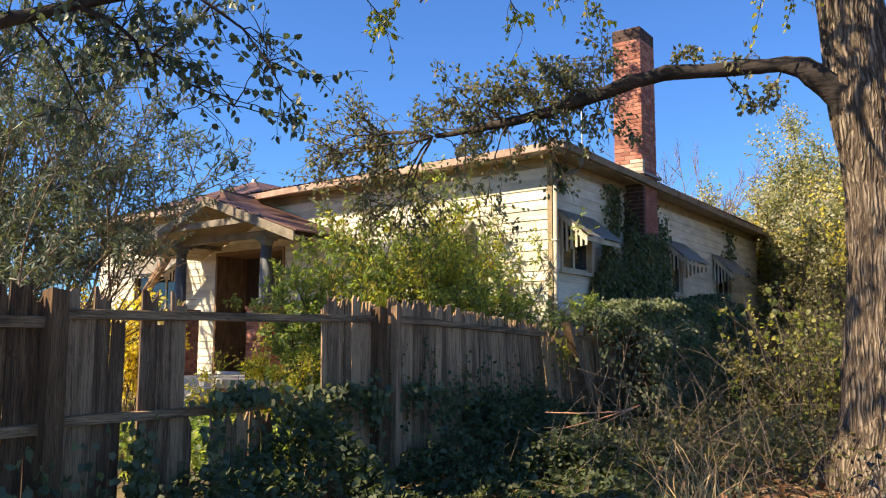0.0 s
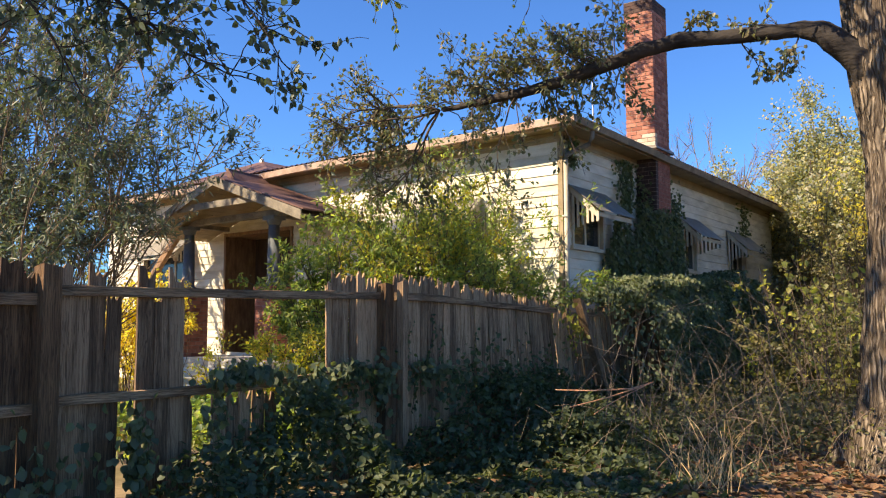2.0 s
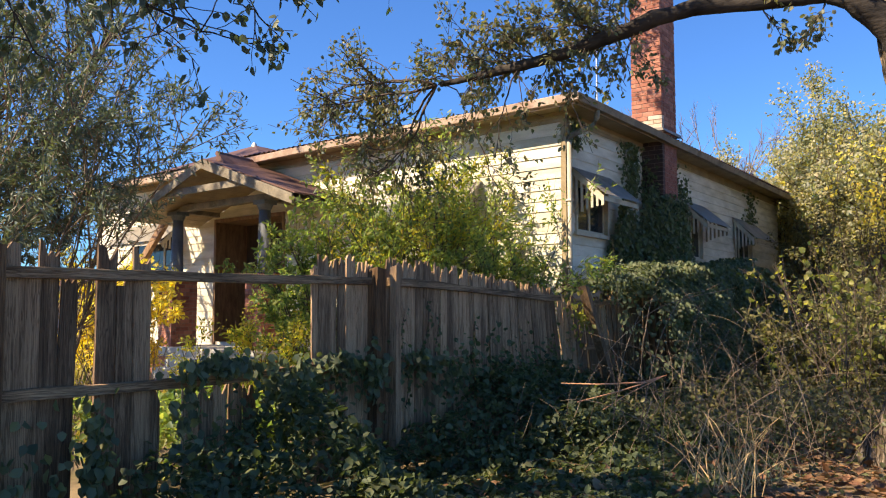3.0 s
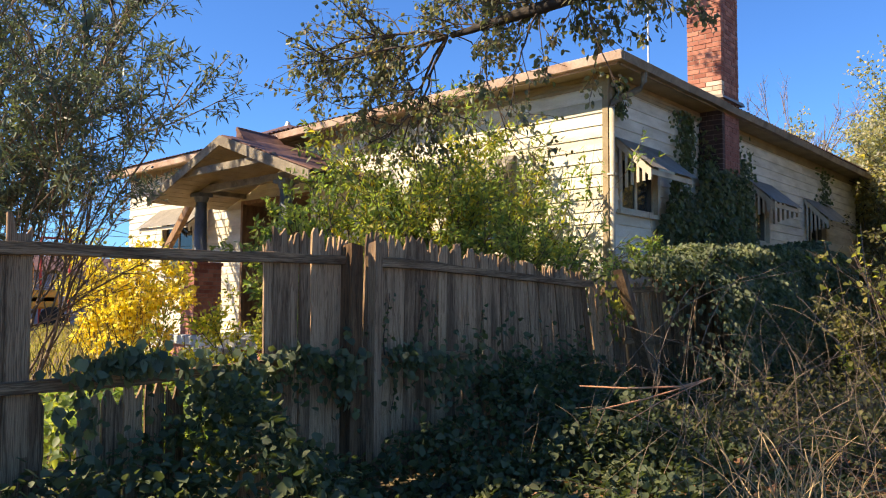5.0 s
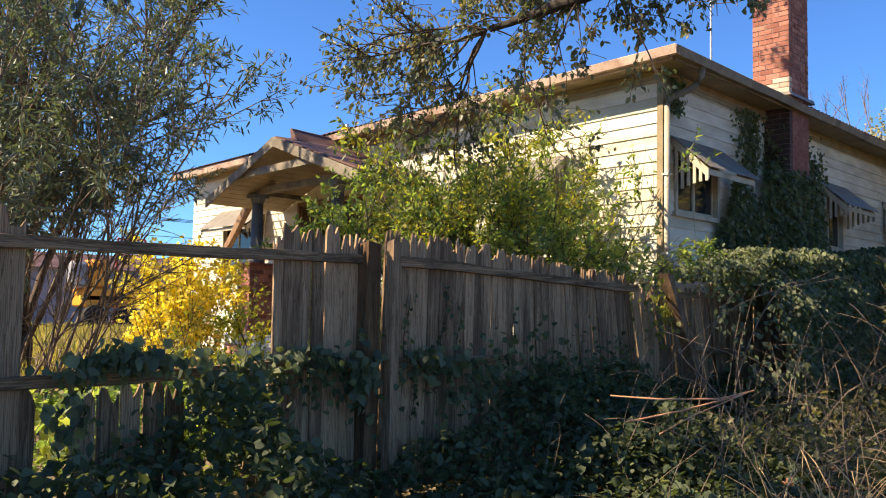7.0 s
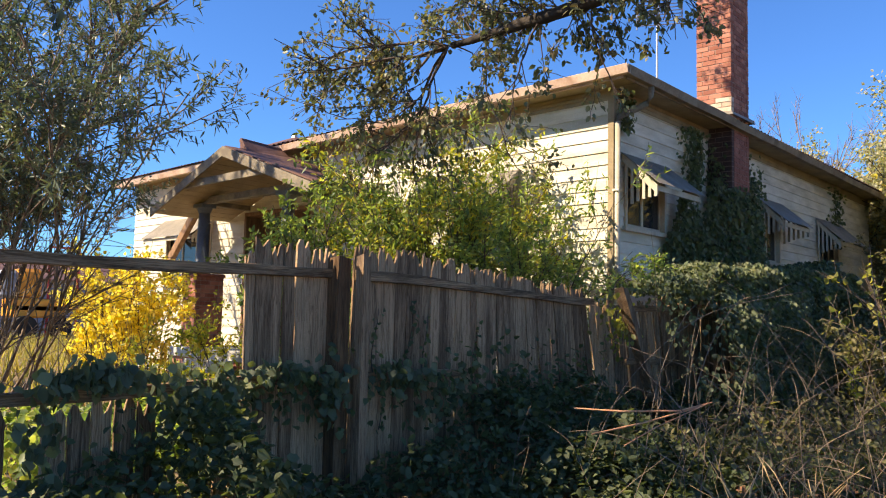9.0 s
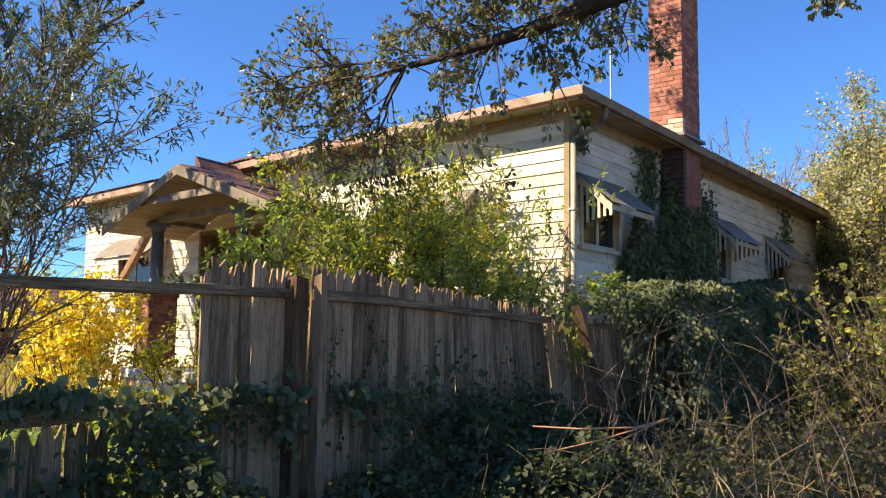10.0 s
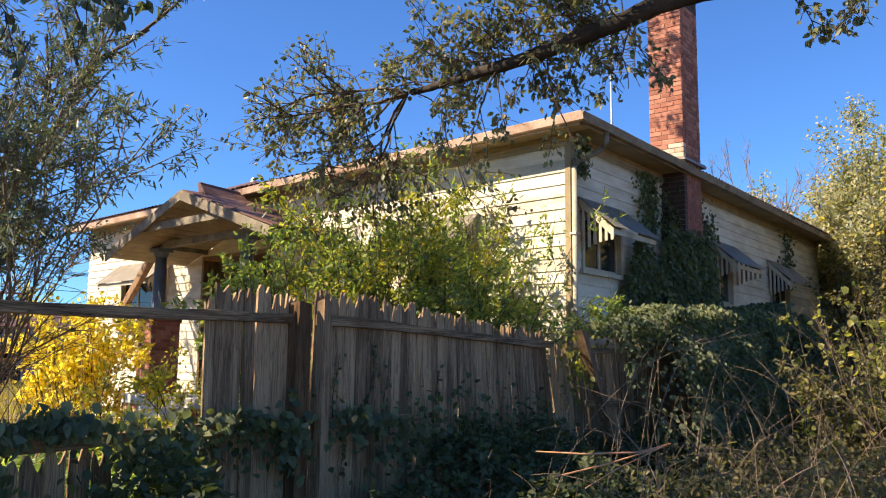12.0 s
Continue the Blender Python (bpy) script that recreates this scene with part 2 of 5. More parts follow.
dry_grass = leaf_material("dry_grass", [(0.30, 0.22, 0.08), (0.44, 0.33, 0.12), (0.26, 0.25, 0.08), (0.5, 0.4, 0.17)], 0.4, 0.7)


# ---- mesh helpers ----
class Geo:
    def __init__(self):
        self.v, self.f = [], []

    def box(self, fn, s, o, z, taper=0.0):
        """A block in a wall's own axes: along it, out of it and up."""
        k = len(self.v)
        for zz in z:
            for oo in o:
                for ss in s:
                    self.v.append(fn(ss, oo, zz))
        self.f += [(k, k + 1, k + 3, k + 2), (k + 4, k + 6, k + 7, k + 5), (k, k + 4, k + 5, k + 1), (k + 2, k + 3, k + 7, k + 6), (k, k + 2, k + 6, k + 4), (k + 1, k + 5, k + 7, k + 3)]
        return self

    def hexa(self, corners):
        """A solid from its lower four and upper four corners."""
        k = len(self.v)
        self.v += [tuple(c) for c in corners]
        self.f += [(k + 3, k + 2, k + 1, k), (k + 4, k + 5, k + 6, k + 7)] + [(k + i, k + (i + 1) % 4, k + 4 + (i + 1) % 4, k + 4 + i) for i in range(4)]
        return self

    def beam(self, p, q, w, h, up=(0, 0, 1)):
        p, q, up = Vector(p), Vector(q), Vector(up)
        d = (q - p).normalized()
        sx = d.cross(up).normalized() * w / 2
        sy = sx.cross(d).normalized() * h / 2
        return self.hexa([p - sx - sy, p + sx - sy, p + sx + sy, p - sx + sy, q - sx - sy, q + sx - sy, q + sx + sy, q - sx + sy])

    def tube(self, pts, radii, sides=8, cap=True):
        pts = [Vector(p) for p in pts]
        k = len(self.v)
        for i, p in enumerate(pts):
            d = (pts[min(i + 1, len(pts) - 1)] - pts[max(i - 1, 0)]).normalized()
            a = d.cross(Vector((0, 1, 0.1)) if abs(d.z) > 0.9 else Vector((0, 0, 1))).normalized()
            b = d.cross(a)
            for j in range(sides):
                t = 2 * math.pi * j / sides
                self.v.append(tuple(p + (a * math.cos(t) + b * math.sin(t)) * radii[i]))
        for i in range(len(pts) - 1):
            for j in range(sides):
                j2 = (j + 1) % sides
                self.f.append((k + i * sides + j, k + i * sides + j2, k + (i + 1) * sides + j2, k + (i + 1) * sides + j))
        if cap:
            self.f.append(tuple(k + j for j in reversed(range(sides))))
            self.f.append(tuple(k + (len(pts) - 1) * sides + j for j in range(sides)))
        return self

    def mesh(self, name, mat, smooth=False, bevel=0.0):
        me = bpy.data.meshes.new(name)
        me.from_pydata([tuple(v) for v in self.v], [], self.f)
        bm = bmesh.new()
        bm.from_mesh(me)
        bmesh.ops.recalc_face_normals(bm, faces=bm.faces)
        if bevel:
            bmesh.ops.bevel(bm, geom=bm.edges[:], offset=bevel, segments=1, affect="EDGES")
        bm.to_mesh(me)
        bm.free()
        me.materials.append(mat)
        if smooth:
            me.polygons.foreach_set("use_smooth", [True] * len(me.polygons))
        return me


def quads(name, v, f, mat, smooth=False):
    """A mesh of many quads from arrays."""
    me = bpy.data.meshes.new(name)
    v, f = np.asarray(v, np.float32).reshape(-1, 3), np.asarray(f, np.int32).reshape(-1, 4)
    me.vertices.add(len(v))
    me.vertices.foreach_set("co", v.ravel())
    me.loops.add(len(f) * 4)
    me.loops.foreach_set("vertex_index", f.ravel())
    me.polygons.add(len(f))
    me.polygons.foreach_set("loop_start", np.arange(len(f), dtype=np.int32) * 4)
    me.update(calc_edges=True)
    if smooth:
        me.polygons.foreach_set("use_smooth", [True] * len(f))
    me.materials.append(mat)
    return me


def place(x, y, z=0.0):
    return Matrix.Translation((x, y, z))


def thing(name, at, label, category, group="", kind=""):
    ob = new(name)
    ob.matrix_basis = place(*at)
    ob.empty_display_size = 0.1
    return tagged(ob, label, category, group, kind)


def part(name, me, parent, label=""):
    ob = new(name, me)
    ob.parent = parent
    ob.matrix_parent_inverse = parent.matrix_basis.inverted()
    if label:
        tagged(ob, label)
    return ob


def solo(name, me, label, category, group="", kind=""):
    return tagged(new(name, me), label, category, group, kind)


def unit(a):
    return a / np.maximum(np.linalg.norm(a, axis=-1, keepdims=True), 1e-6)


def leaves(name, pos, axis, length, width, mat, seed=0, up_bias=0.4, fold=0.25):
    """Many leaf blades, each of two folded halves, at pos, pointing along axis."""
    r = np.random.RandomState(seed)
    pos, axis = np.asarray(pos, float), unit(np.asarray(axis, float))
    n = len(pos)
    side = unit(np.cross(axis, unit(r.normal(size=(n, 3)) + [0, 0, up_bias * 3])))
    nor = np.cross(side, axis)
    L = (np.asarray(length) * r.uniform(0.6, 1.25, n))[:, None]
    w = (np.asarray(width) * r.uniform(0.7, 1.2, n))[:, None] / 2
    curl = r.uniform(-0.25, 0.1, n)[:, None] * L
    base = pos
    l1 = pos + axis * L * 0.3 + side * w + nor * w * fold
    l2 = pos + axis * L * 0.68 + side * w * 0.78 + nor * (w * fold + curl * 0.4)
    r1 = pos + axis * L * 0.3 - side * w + nor * w * fold
    r2 = pos + axis * L * 0.68 - side * w * 0.78 + nor * (w * fold + curl * 0.4)
    tip = pos + axis * L + nor * curl
    v = np.stack([base, l1, l2, tip, r2, r1], 1).reshape(-1, 3)
    k = np.arange(n)[:, None] * 6
    f = np.concatenate([k + [0, 3, 2, 1], k + [0, 5, 4, 3]], 1).reshape(-1, 4)
    return quads(name, v, f, mat)


def sticks(name, lines, mat, sides=4):
    """Many tapered twigs from polylines with radii."""
    V, F, k = [], [], 0
    for pts, rad in lines:
        p = np.asarray(pts, float)
        m = len(p)
        d = unit(np.gradient(p, axis=0))
        a = unit(np.cross(d, [0.31, 0.17, 0.93]) + 1e-4)
        b = np.cross(d, a)
        t = np.arange(sides) * 2 * math.pi / sides
        ring = p[:, None] + (a[:, None] * np.cos(t)[None, :, None] + b[:, None] * np.sin(t)[None, :, None]) * np.asarray(rad, float)[:, None, None]
        V.append(ring.reshape(-1, 3))
        i, j = np.meshgrid(np.arange(m - 1), np.arange(sides), indexing="ij")
        j2 = (j + 1) % sides
        F.append(np.stack([i * sides + j, i * sides + j2, (i + 1) * sides + j2, (i + 1) * sides + j], -1).reshape(-1, 4) + k)
        k += m * sides
    return quads(name, np.concatenate(V), np.concatenate(F), mat, True)


def grow(r, p, d, length, rad, level, last, lines, tips, wander=0.18, pull=0.0, spread=0.8, kids=4, shrink=0.62, step=0.14):
    """A branch and its side branches; the last level's lines carry the leaves."""
    n = max(3, int(length / step))
    p, d = np.array(p, float), unit(np.array(d, float))
    pts, dirs = [p], [d]
    for i in range(n):
        d = unit(d + r.normal(size=3) * wander + [0, 0, pull])
        p = p + d * length / n
        pts.append(p)
        dirs.append(d)
    lines.append((pts, np.linspace(rad, max(rad * 0.4, 0.0025), n + 1)))
    if level >= last:
        tips.append(pts)
        return
    for c in range(kids):
        i = int(n * r.uniform(0.25, 1.0))
        q = unit(dirs[i] + unit(r.normal(size=3)) * spread)
        grow(r, pts[i], q, length * shrink * r.uniform(0.7, 1.2), max(rad * 0.5, 0.003), level + 1, last, lines, tips, wander, pull, spread, kids, shrink, step)


def leaf_sites(r, tips, per, droop=0.5, off=0.02):
    """Places and directions of leaves along the last twigs."""
    P, A = [], []
    for pts in tips:
        pts = np.asarray(pts)
        t = r.uniform(0.1, 1.0, per) * (len(pts) - 1)
        i = np.minimum(t.astype(int), len(pts) - 2)
        q = pts[i] + (pts[i + 1] - pts[i]) * (t - i)[:, None]
        d = unit(pts[i + 1] - pts[i])
        P.append(q + r.normal(size=(per, 3)) * off)
        A.append(d * 0.5 + unit(r.normal(size=(per, 3))) * 0.8 + np.array([0, 0, -droop]))
    return np.concatenate(P), np.concatenate(A)


# ---- ground ----
def ground_height(x, y):
    return 0.06 * noise.noise(Vector((x * 0.35, y * 0.35, 0))) + 0.025 * noise.noise(Vector((x * 1.7, y * 1.7, 4)))


xs = sorted(set([-2500, -800, -300, -120, -70] + [-40 + i * 1.0 for i in range(25)] + [-15 + 0.4 * i for i in range(45)] + [3 + i * 2.0 for i in range(12)] + [60, 200, 800, 2500]))
ys = sorted(set([-2500, -800, -300, -100, -50, -30, -18] + [-10 + 0.5 * i for i in range(60)] + [20 + i * 2.0 for i in range(14)] + [60, 120, 300, 800, 2500]))
gv = [(x, y, ground_height(x, y) if abs(x) < 60 and abs(y) < 60 else -0.05) for y in ys for x in xs]
gf = [(j * len(xs) + i, j * len(xs) + i + 1, (j + 1) * len(xs) + i + 1, (j + 1) * len(xs) + i) for j in range(len(ys) - 1) for i in range(len(xs) - 1)]
solo("ground", quads("ground", gv, gf, soil, True), "brown earth with leaf litter and thin dry grass", "ground", kind="structure")

# ---- house: walls in their own axes ----
CX, CY = -6.69, 12.80
LEN_A, LEN_B, WALL_TOP, FLOOR = 15.05, 13.6, 4.80, 0.75
UX, UY = -0.9981, 0.0610


def front(a, o, z):
    """The sunlit wall: a along it from the near corner, o out of it."""
    return (CX + a * UX, CY + a * UY - o, z)


def flank(b, o, z):
    """The shaded side wall: b along it from the near corner, o out of it."""
    return (CX + o, CY + b, z)


def wall(name, fn, length, openings, label, first):
    """A weatherboard wall: a core with its openings cut through, and every board proud of it."""
    g = Geo()
    cuts = sorted({0.0, length, *[c for o in openings for c in o[:2]]})
    for s0, s1 in zip(cuts, cuts[1:]):
        z = 0.0
        for o in sorted((o for o in openings if o[0] <= s0 + 1e-6 and o[1] >= s1 - 1e-6), key=lambda o: o[2]):
            if o[2] > z:
                g.box(fn, (s0, s1), (-0.12, -0.004), (z, o[2]))
            z = o[3]
        if z < WALL_TOP:
            g.box(fn, (s0, s1), (-0.12, -0.004), (z, WALL_TOP))
    ob = solo(name, g.mesh(name, paint), label, "wall", kind="structure")
    r = random.Random(first)
    z, pitch = 0.62, 0.181
    while z < WALL_TOP - 0.02:
        top = min(z + pitch + 0.012, WALL_TOP)
        runs, s = [], 0.0
        for o in sorted(o for o in openings if o[2] < z + pitch * 0.7 and o[3] > z + pitch * 0.3):
            runs.append((s, o[0]))
            s = o[1]
        runs.append((s, length))
        for s0, s1 in runs:
            while s1 - s0 > 0.05:
                e = min(s1, s0 + r.uniform(3.6, 5.4))
                if s1 - e < 0.6:
                    e = s1
                dz = r.uniform(-0.003, 0.003)
                b = Geo().hexa([fn(s0 + 0.002, 0.0, z + dz), fn(e - 0.002, 0.0, z + dz), fn(e - 0.002, 0.028, z + dz), fn(s0 + 0.002, 0.028, z + dz),
                                fn(s0 + 0.002, 0.0, top), fn(e - 0.002, 0.0, top), fn(e - 0.002, 0.008, top), fn(s0 + 0.002, 0.008, top)])
                part("weatherboard", b.mesh("weatherboard", paint), ob)
                s0 = e
        z += pitch
    return ob


FRONT_OPEN = [(1.85, 3.15, 2.2, 3.62), (7.0, 9.55, FLOOR, 3.68), (11.0, 13.2, 2.1, 3.55)]
SIDE_OPEN = [(0.32, 1.62, 2.80, 3.72), (5.55, 6.75, 2.65, 3.72), (9.25, 10.75, 2.5, 3.7)]
wall("wall_front", front, LEN_A, FRONT_OPEN, "cream painted weatherboard wall in full sun", 3)
wall("wall_side", flank, LEN_B, SIDE_OPEN, "cream painted weatherboard side wall in shade", 5)


def far_side(s, o, z):
    return front(LEN_A + o, -s, z)


def back(s, o, z):
    return front(s, -LEN_B - o, z)


solo("wall_far", Geo().box(far_side, (0.0, LEN_B), (-0.12, 0.0), (0, WALL_TOP)).mesh("wall_far", paint), "cream painted end wall of the house", "wall", kind="structure")
solo("wall_back", Geo().box(back, (0.12, LEN_A - 0.12), (-0.12, 0.0), (0, WALL_TOP)).mesh("wall_back", paint), "cream painted back wall of the house", "wall", kind="structure")
solo("house_floor", Geo().box(front, (0.13, LEN_A - 0.13), (-LEN_B + 0.13, -0.13), (FLOOR - 0.1, FLOOR)).mesh("house_floor", dark_timber), "dark timber floor inside the house", "floor", kind="structure")
# ceiling colour holds the darkness of the closed room
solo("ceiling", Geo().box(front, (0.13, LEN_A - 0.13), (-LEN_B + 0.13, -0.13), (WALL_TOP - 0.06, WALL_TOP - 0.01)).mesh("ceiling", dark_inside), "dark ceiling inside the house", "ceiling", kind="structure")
# corner stop and downpipe
solo("corner_trim", Geo().box(front, (-0.05, 0.045), (-0.02, 0.04), (0.3, WALL_TOP - 0.02)).box(flank, (-0.03, 0.05), (-0.01, 0.045), (0.3, WALL_TOP - 0.02)).mesh("corner_trim", soffit_paint), "cream painted timber corner stop", "trim", kind="structure")

# ---- roof ----
OUT = 0.46
EAVE = 4.80


def roof_z(inset, sag=0.0):
    return 4.925 + inset * math.tan(radians(11.0)) - sag


def sheet(fn, length, along, inset):
    """Corrugated sheets of one hip slope, from the gutter up to the ridge."""
    v, f = [], []
    n = int(length / 0.038)
    rows = (0.0, 0.25, 1.5, 3.5, inset)
    for q in rows:
        for i in range(n + 1):
            s = -OUT + (length + 2 * OUT) * i / n
            s = min(max(s, -OUT + q), length + OUT - q)
            v.append(fn(s, OUT - q + 0.05 * (q == 0), roof_z(q) + 0.012 * (1 if i % 4 in (1, 2) else -1)))
    for k in range(len(rows) - 1):
        for i in range(n):
            f.append((k * (n + 1) + i, k * (n + 1) + i + 1, (k + 1) * (n + 1) + i + 1, (k + 1) * (n + 1) + i))
    return quads("roof_sheet", v, f, roof_iron)


roof = thing("roof", front(LEN_A / 2, -LEN_B / 2, WALL_TOP), "rust-brown corrugated iron hip roof with boxed eaves", "roof", kind="structure")
RIDGE = (LEN_B + 2 * OUT) / 2
part("roof_sheet", sheet(front, LEN_A, 0, RIDGE), roof)
part("roof_sheet", sheet(flank, LEN_B, 0, RIDGE), roof)
part("roof_sheet", sheet(far_side, LEN_B, 0, RIDGE), roof)
part("roof_sheet", sheet(back, LEN_A, 0, RIDGE), roof)
for fn, ln in ((front, LEN_A), (flank, LEN_B)):
    part("soffit", Geo().box(fn, (-OUT + 0.05 if fn is front else -0.025, ln + OUT), (0.03, OUT - 0.04), (WALL_TOP + 0.0, WALL_TOP + 0.02)).mesh("soffit", soffit_paint), roof, "tan painted eave lining")
    g = Geo()
    for i in range(3):
        g.box(fn, (-0.0, ln), (0.029, 0.045), (WALL_TOP - 0.18 + i * 0.06, WALL_TOP - 0.125 + i * 0.06))
    part("frieze", g.mesh("frieze", soffit_paint), roof)
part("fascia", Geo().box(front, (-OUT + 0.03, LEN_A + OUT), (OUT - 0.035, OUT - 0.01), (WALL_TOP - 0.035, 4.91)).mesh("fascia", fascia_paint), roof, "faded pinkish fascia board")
part("fascia", Geo().box(flank, (-OUT + 0.07, LEN_B + OUT), (OUT - 0.035, OUT - 0.01), (WALL_TOP - 0.035, 4.91)).mesh("fascia", eave_brown), roof, "darker brown fascia board")


def gutter(fn, s0, s1, mat):
    """A quad gutter: a folded channel with a rolled lip."""
    prof = [(0.0, 0.11), (0.0, 0.0), (0.085, 0.0), (0.112, 0.115), (0.105, 0.122), (0.098, 0.112), (0.078, 0.01), (0.008, 0.01), (0.008, 0.11)]
    g = Geo()
    n = 14
    rr = random.Random(9)
    for i in range(n + 1):
        s = s0 + (s1 - s0) * i / n
        dz = rr.uniform(-0.008, 0.008) - 0.0065 * max(0, s)
        g.v += [fn(s, OUT - 0.008 + o, EAVE + z + dz) for o, z in prof]
    m = len(prof)
    for i in range(n):
        g.f += [(i * m + j, i * m + (j + 1) % m, (i + 1) * m + (j + 1) % m, (i + 1) * m + j) for j in range(m)]
    g.f += [tuple(range(m)), tuple(n * m + j for j in reversed(range(m)))]
    return g.mesh("gutter", mat)


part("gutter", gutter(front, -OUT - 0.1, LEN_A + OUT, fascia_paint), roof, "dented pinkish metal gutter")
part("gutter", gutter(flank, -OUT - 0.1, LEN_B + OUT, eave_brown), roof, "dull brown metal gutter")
ridge = Geo()
ridge.tube([front(RIDGE - OUT, -(RIDGE - OUT), roof_z(RIDGE) + 0.01), front(LEN_A - RIDGE + OUT, -(RIDGE - OUT), roof_z(RIDGE) + 0.01)], [0.07, 0.07], 8)
part("ridge_capping", ridge.mesh("ridge_capping", roof_iron), roof)

part("upper_hip", Geo().hexa([front(14.2, 0.0, 5.02), front(7.9, 0.0, 5.02), front(7.9, -5.5, 5.3), front(14.2, -5.5, 5.3), front(11.15, -2.4, 6.06), front(11.05, -2.4, 6.06), front(11.05, -5.4, 6.06), front(11.15, -5.4, 6.06)]).mesh("upper_hip", roof_iron), roof, "dark rust-brown hip rising behind the porch")
part("finial", Geo().tube([front(11.1, -2.4, 6.03), front(11.1, -2.4, 6.14)], [0.09, 0.05], 8).mesh("finial", galvanised), roof, "weathered ridge end cap")

pipe = thing("downpipe", flank(0.02, 0.08, 0), "cream painted round downpipe with a swan-neck at the eave", "downpipe")
part("pipe", Geo().tube([flank(0.01, 0.085, 0.05), flank(0.01, 0.085, 4.30)], [0.042, 0.042], 10).mesh("pipe", trim_paint, True), pipe)
# neck takes the darker paint, so the eave's shade sits in its colour
part("swan_neck", Geo().tube([flank(0.01, 0.085, 4.28), flank(0.03, 0.10, 4.38), flank(0.19, 0.32, 4.50), flank(0.24, 0.42, 4.56), flank(0.26, 0.47, 4.66), flank(0.26, 0.48, 4.82)], [0.046] * 6, 10).mesh("swan_neck", old_shaded_paint, True), pipe)
for zz in (2.2, 3.3):
    part("bracket", Geo().box(flank, (-0.045, 0.065), (0.03, 0.135), (zz, zz + 0.03)).mesh("bracket", galvanised), pipe)


# ---- windows and their hoods ----
def window(name, fn, s0, s1, z0, z1, label, mullions):
    w = thing(name, fn((s0 + s1) / 2, 0, z0), label, "window", kind="structure")
    fr = Geo()
    for s in (s0, s1 - 0.06):
        fr.box(fn, (s, s + 0.06), (-0.1, 0.05), (z0, z1))
    fr.box(fn, (s0, s1), (-0.1, 0.05), (z1 - 0.06, z1))
    part("window_frame", fr.mesh("window_frame", trim_paint), w)
    part("window_sill", Geo().box(fn, (s0 - 0.06, s1 + 0.06), (-0.1, 0.085), (z0 - 0.03, z0 + 0.035)).mesh("window_sill", trim_paint), w)
    step = (s1 - s0 - 0.12) / (mullions + 1)
    for i in range(mullions + 1):
        a, b = s0 + 0.06 + i * step, s0 + 0.06 + (i + 1) * step
        sash = part("sash", Geo().box(fn, (a, a + 0.035), (-0.07, -0.03), (z0 + 0.04, z1 - 0.06)).box(fn, (b - 0.035, b), (-0.07, -0.03), (z0 + 0.04, z1 - 0.06)).box(fn, (a + 0.035, b - 0.035), (-0.07, -0.03), (z0 + 0.04, z0 + 0.09)).box(fn, (a + 0.035, b - 0.035), (-0.07, -0.03), (z1 - 0.11, z1 - 0.06)).mesh("sash", trim_paint), w)
        part("pane", Geo().box(fn, (a + 0.035, b - 0.035), (-0.055, -0.049), (z0 + 0.09, z1 - 0.11)).mesh("pane", glass), sash)
    # near-black sheet behind the panes stands in for the dark room
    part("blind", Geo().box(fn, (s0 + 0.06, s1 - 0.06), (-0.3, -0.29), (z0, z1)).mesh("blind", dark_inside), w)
    return w


window("window_1", flank, 0.32, 1.62, 2.80, 3.72, "side window with cream frame under a slatted hood", 1)
window("window_2", flank, 5.55, 6.75, 2.65, 3.72, "side window with cream frame under a slatted hood", 1)
window("window_3", flank, 9.25, 10.75, 2.5, 3.7, "side window with cream frame half hidden by shrubs", 2)
window("window_4", front, 1.85, 3.15, 2.2, 3.62, "front window with cream frame behind a leafy shrub", 1)
window("window_5", front, 11.0, 13.2, 2.1, 3.55, "wide front window beyond the porch", 2)


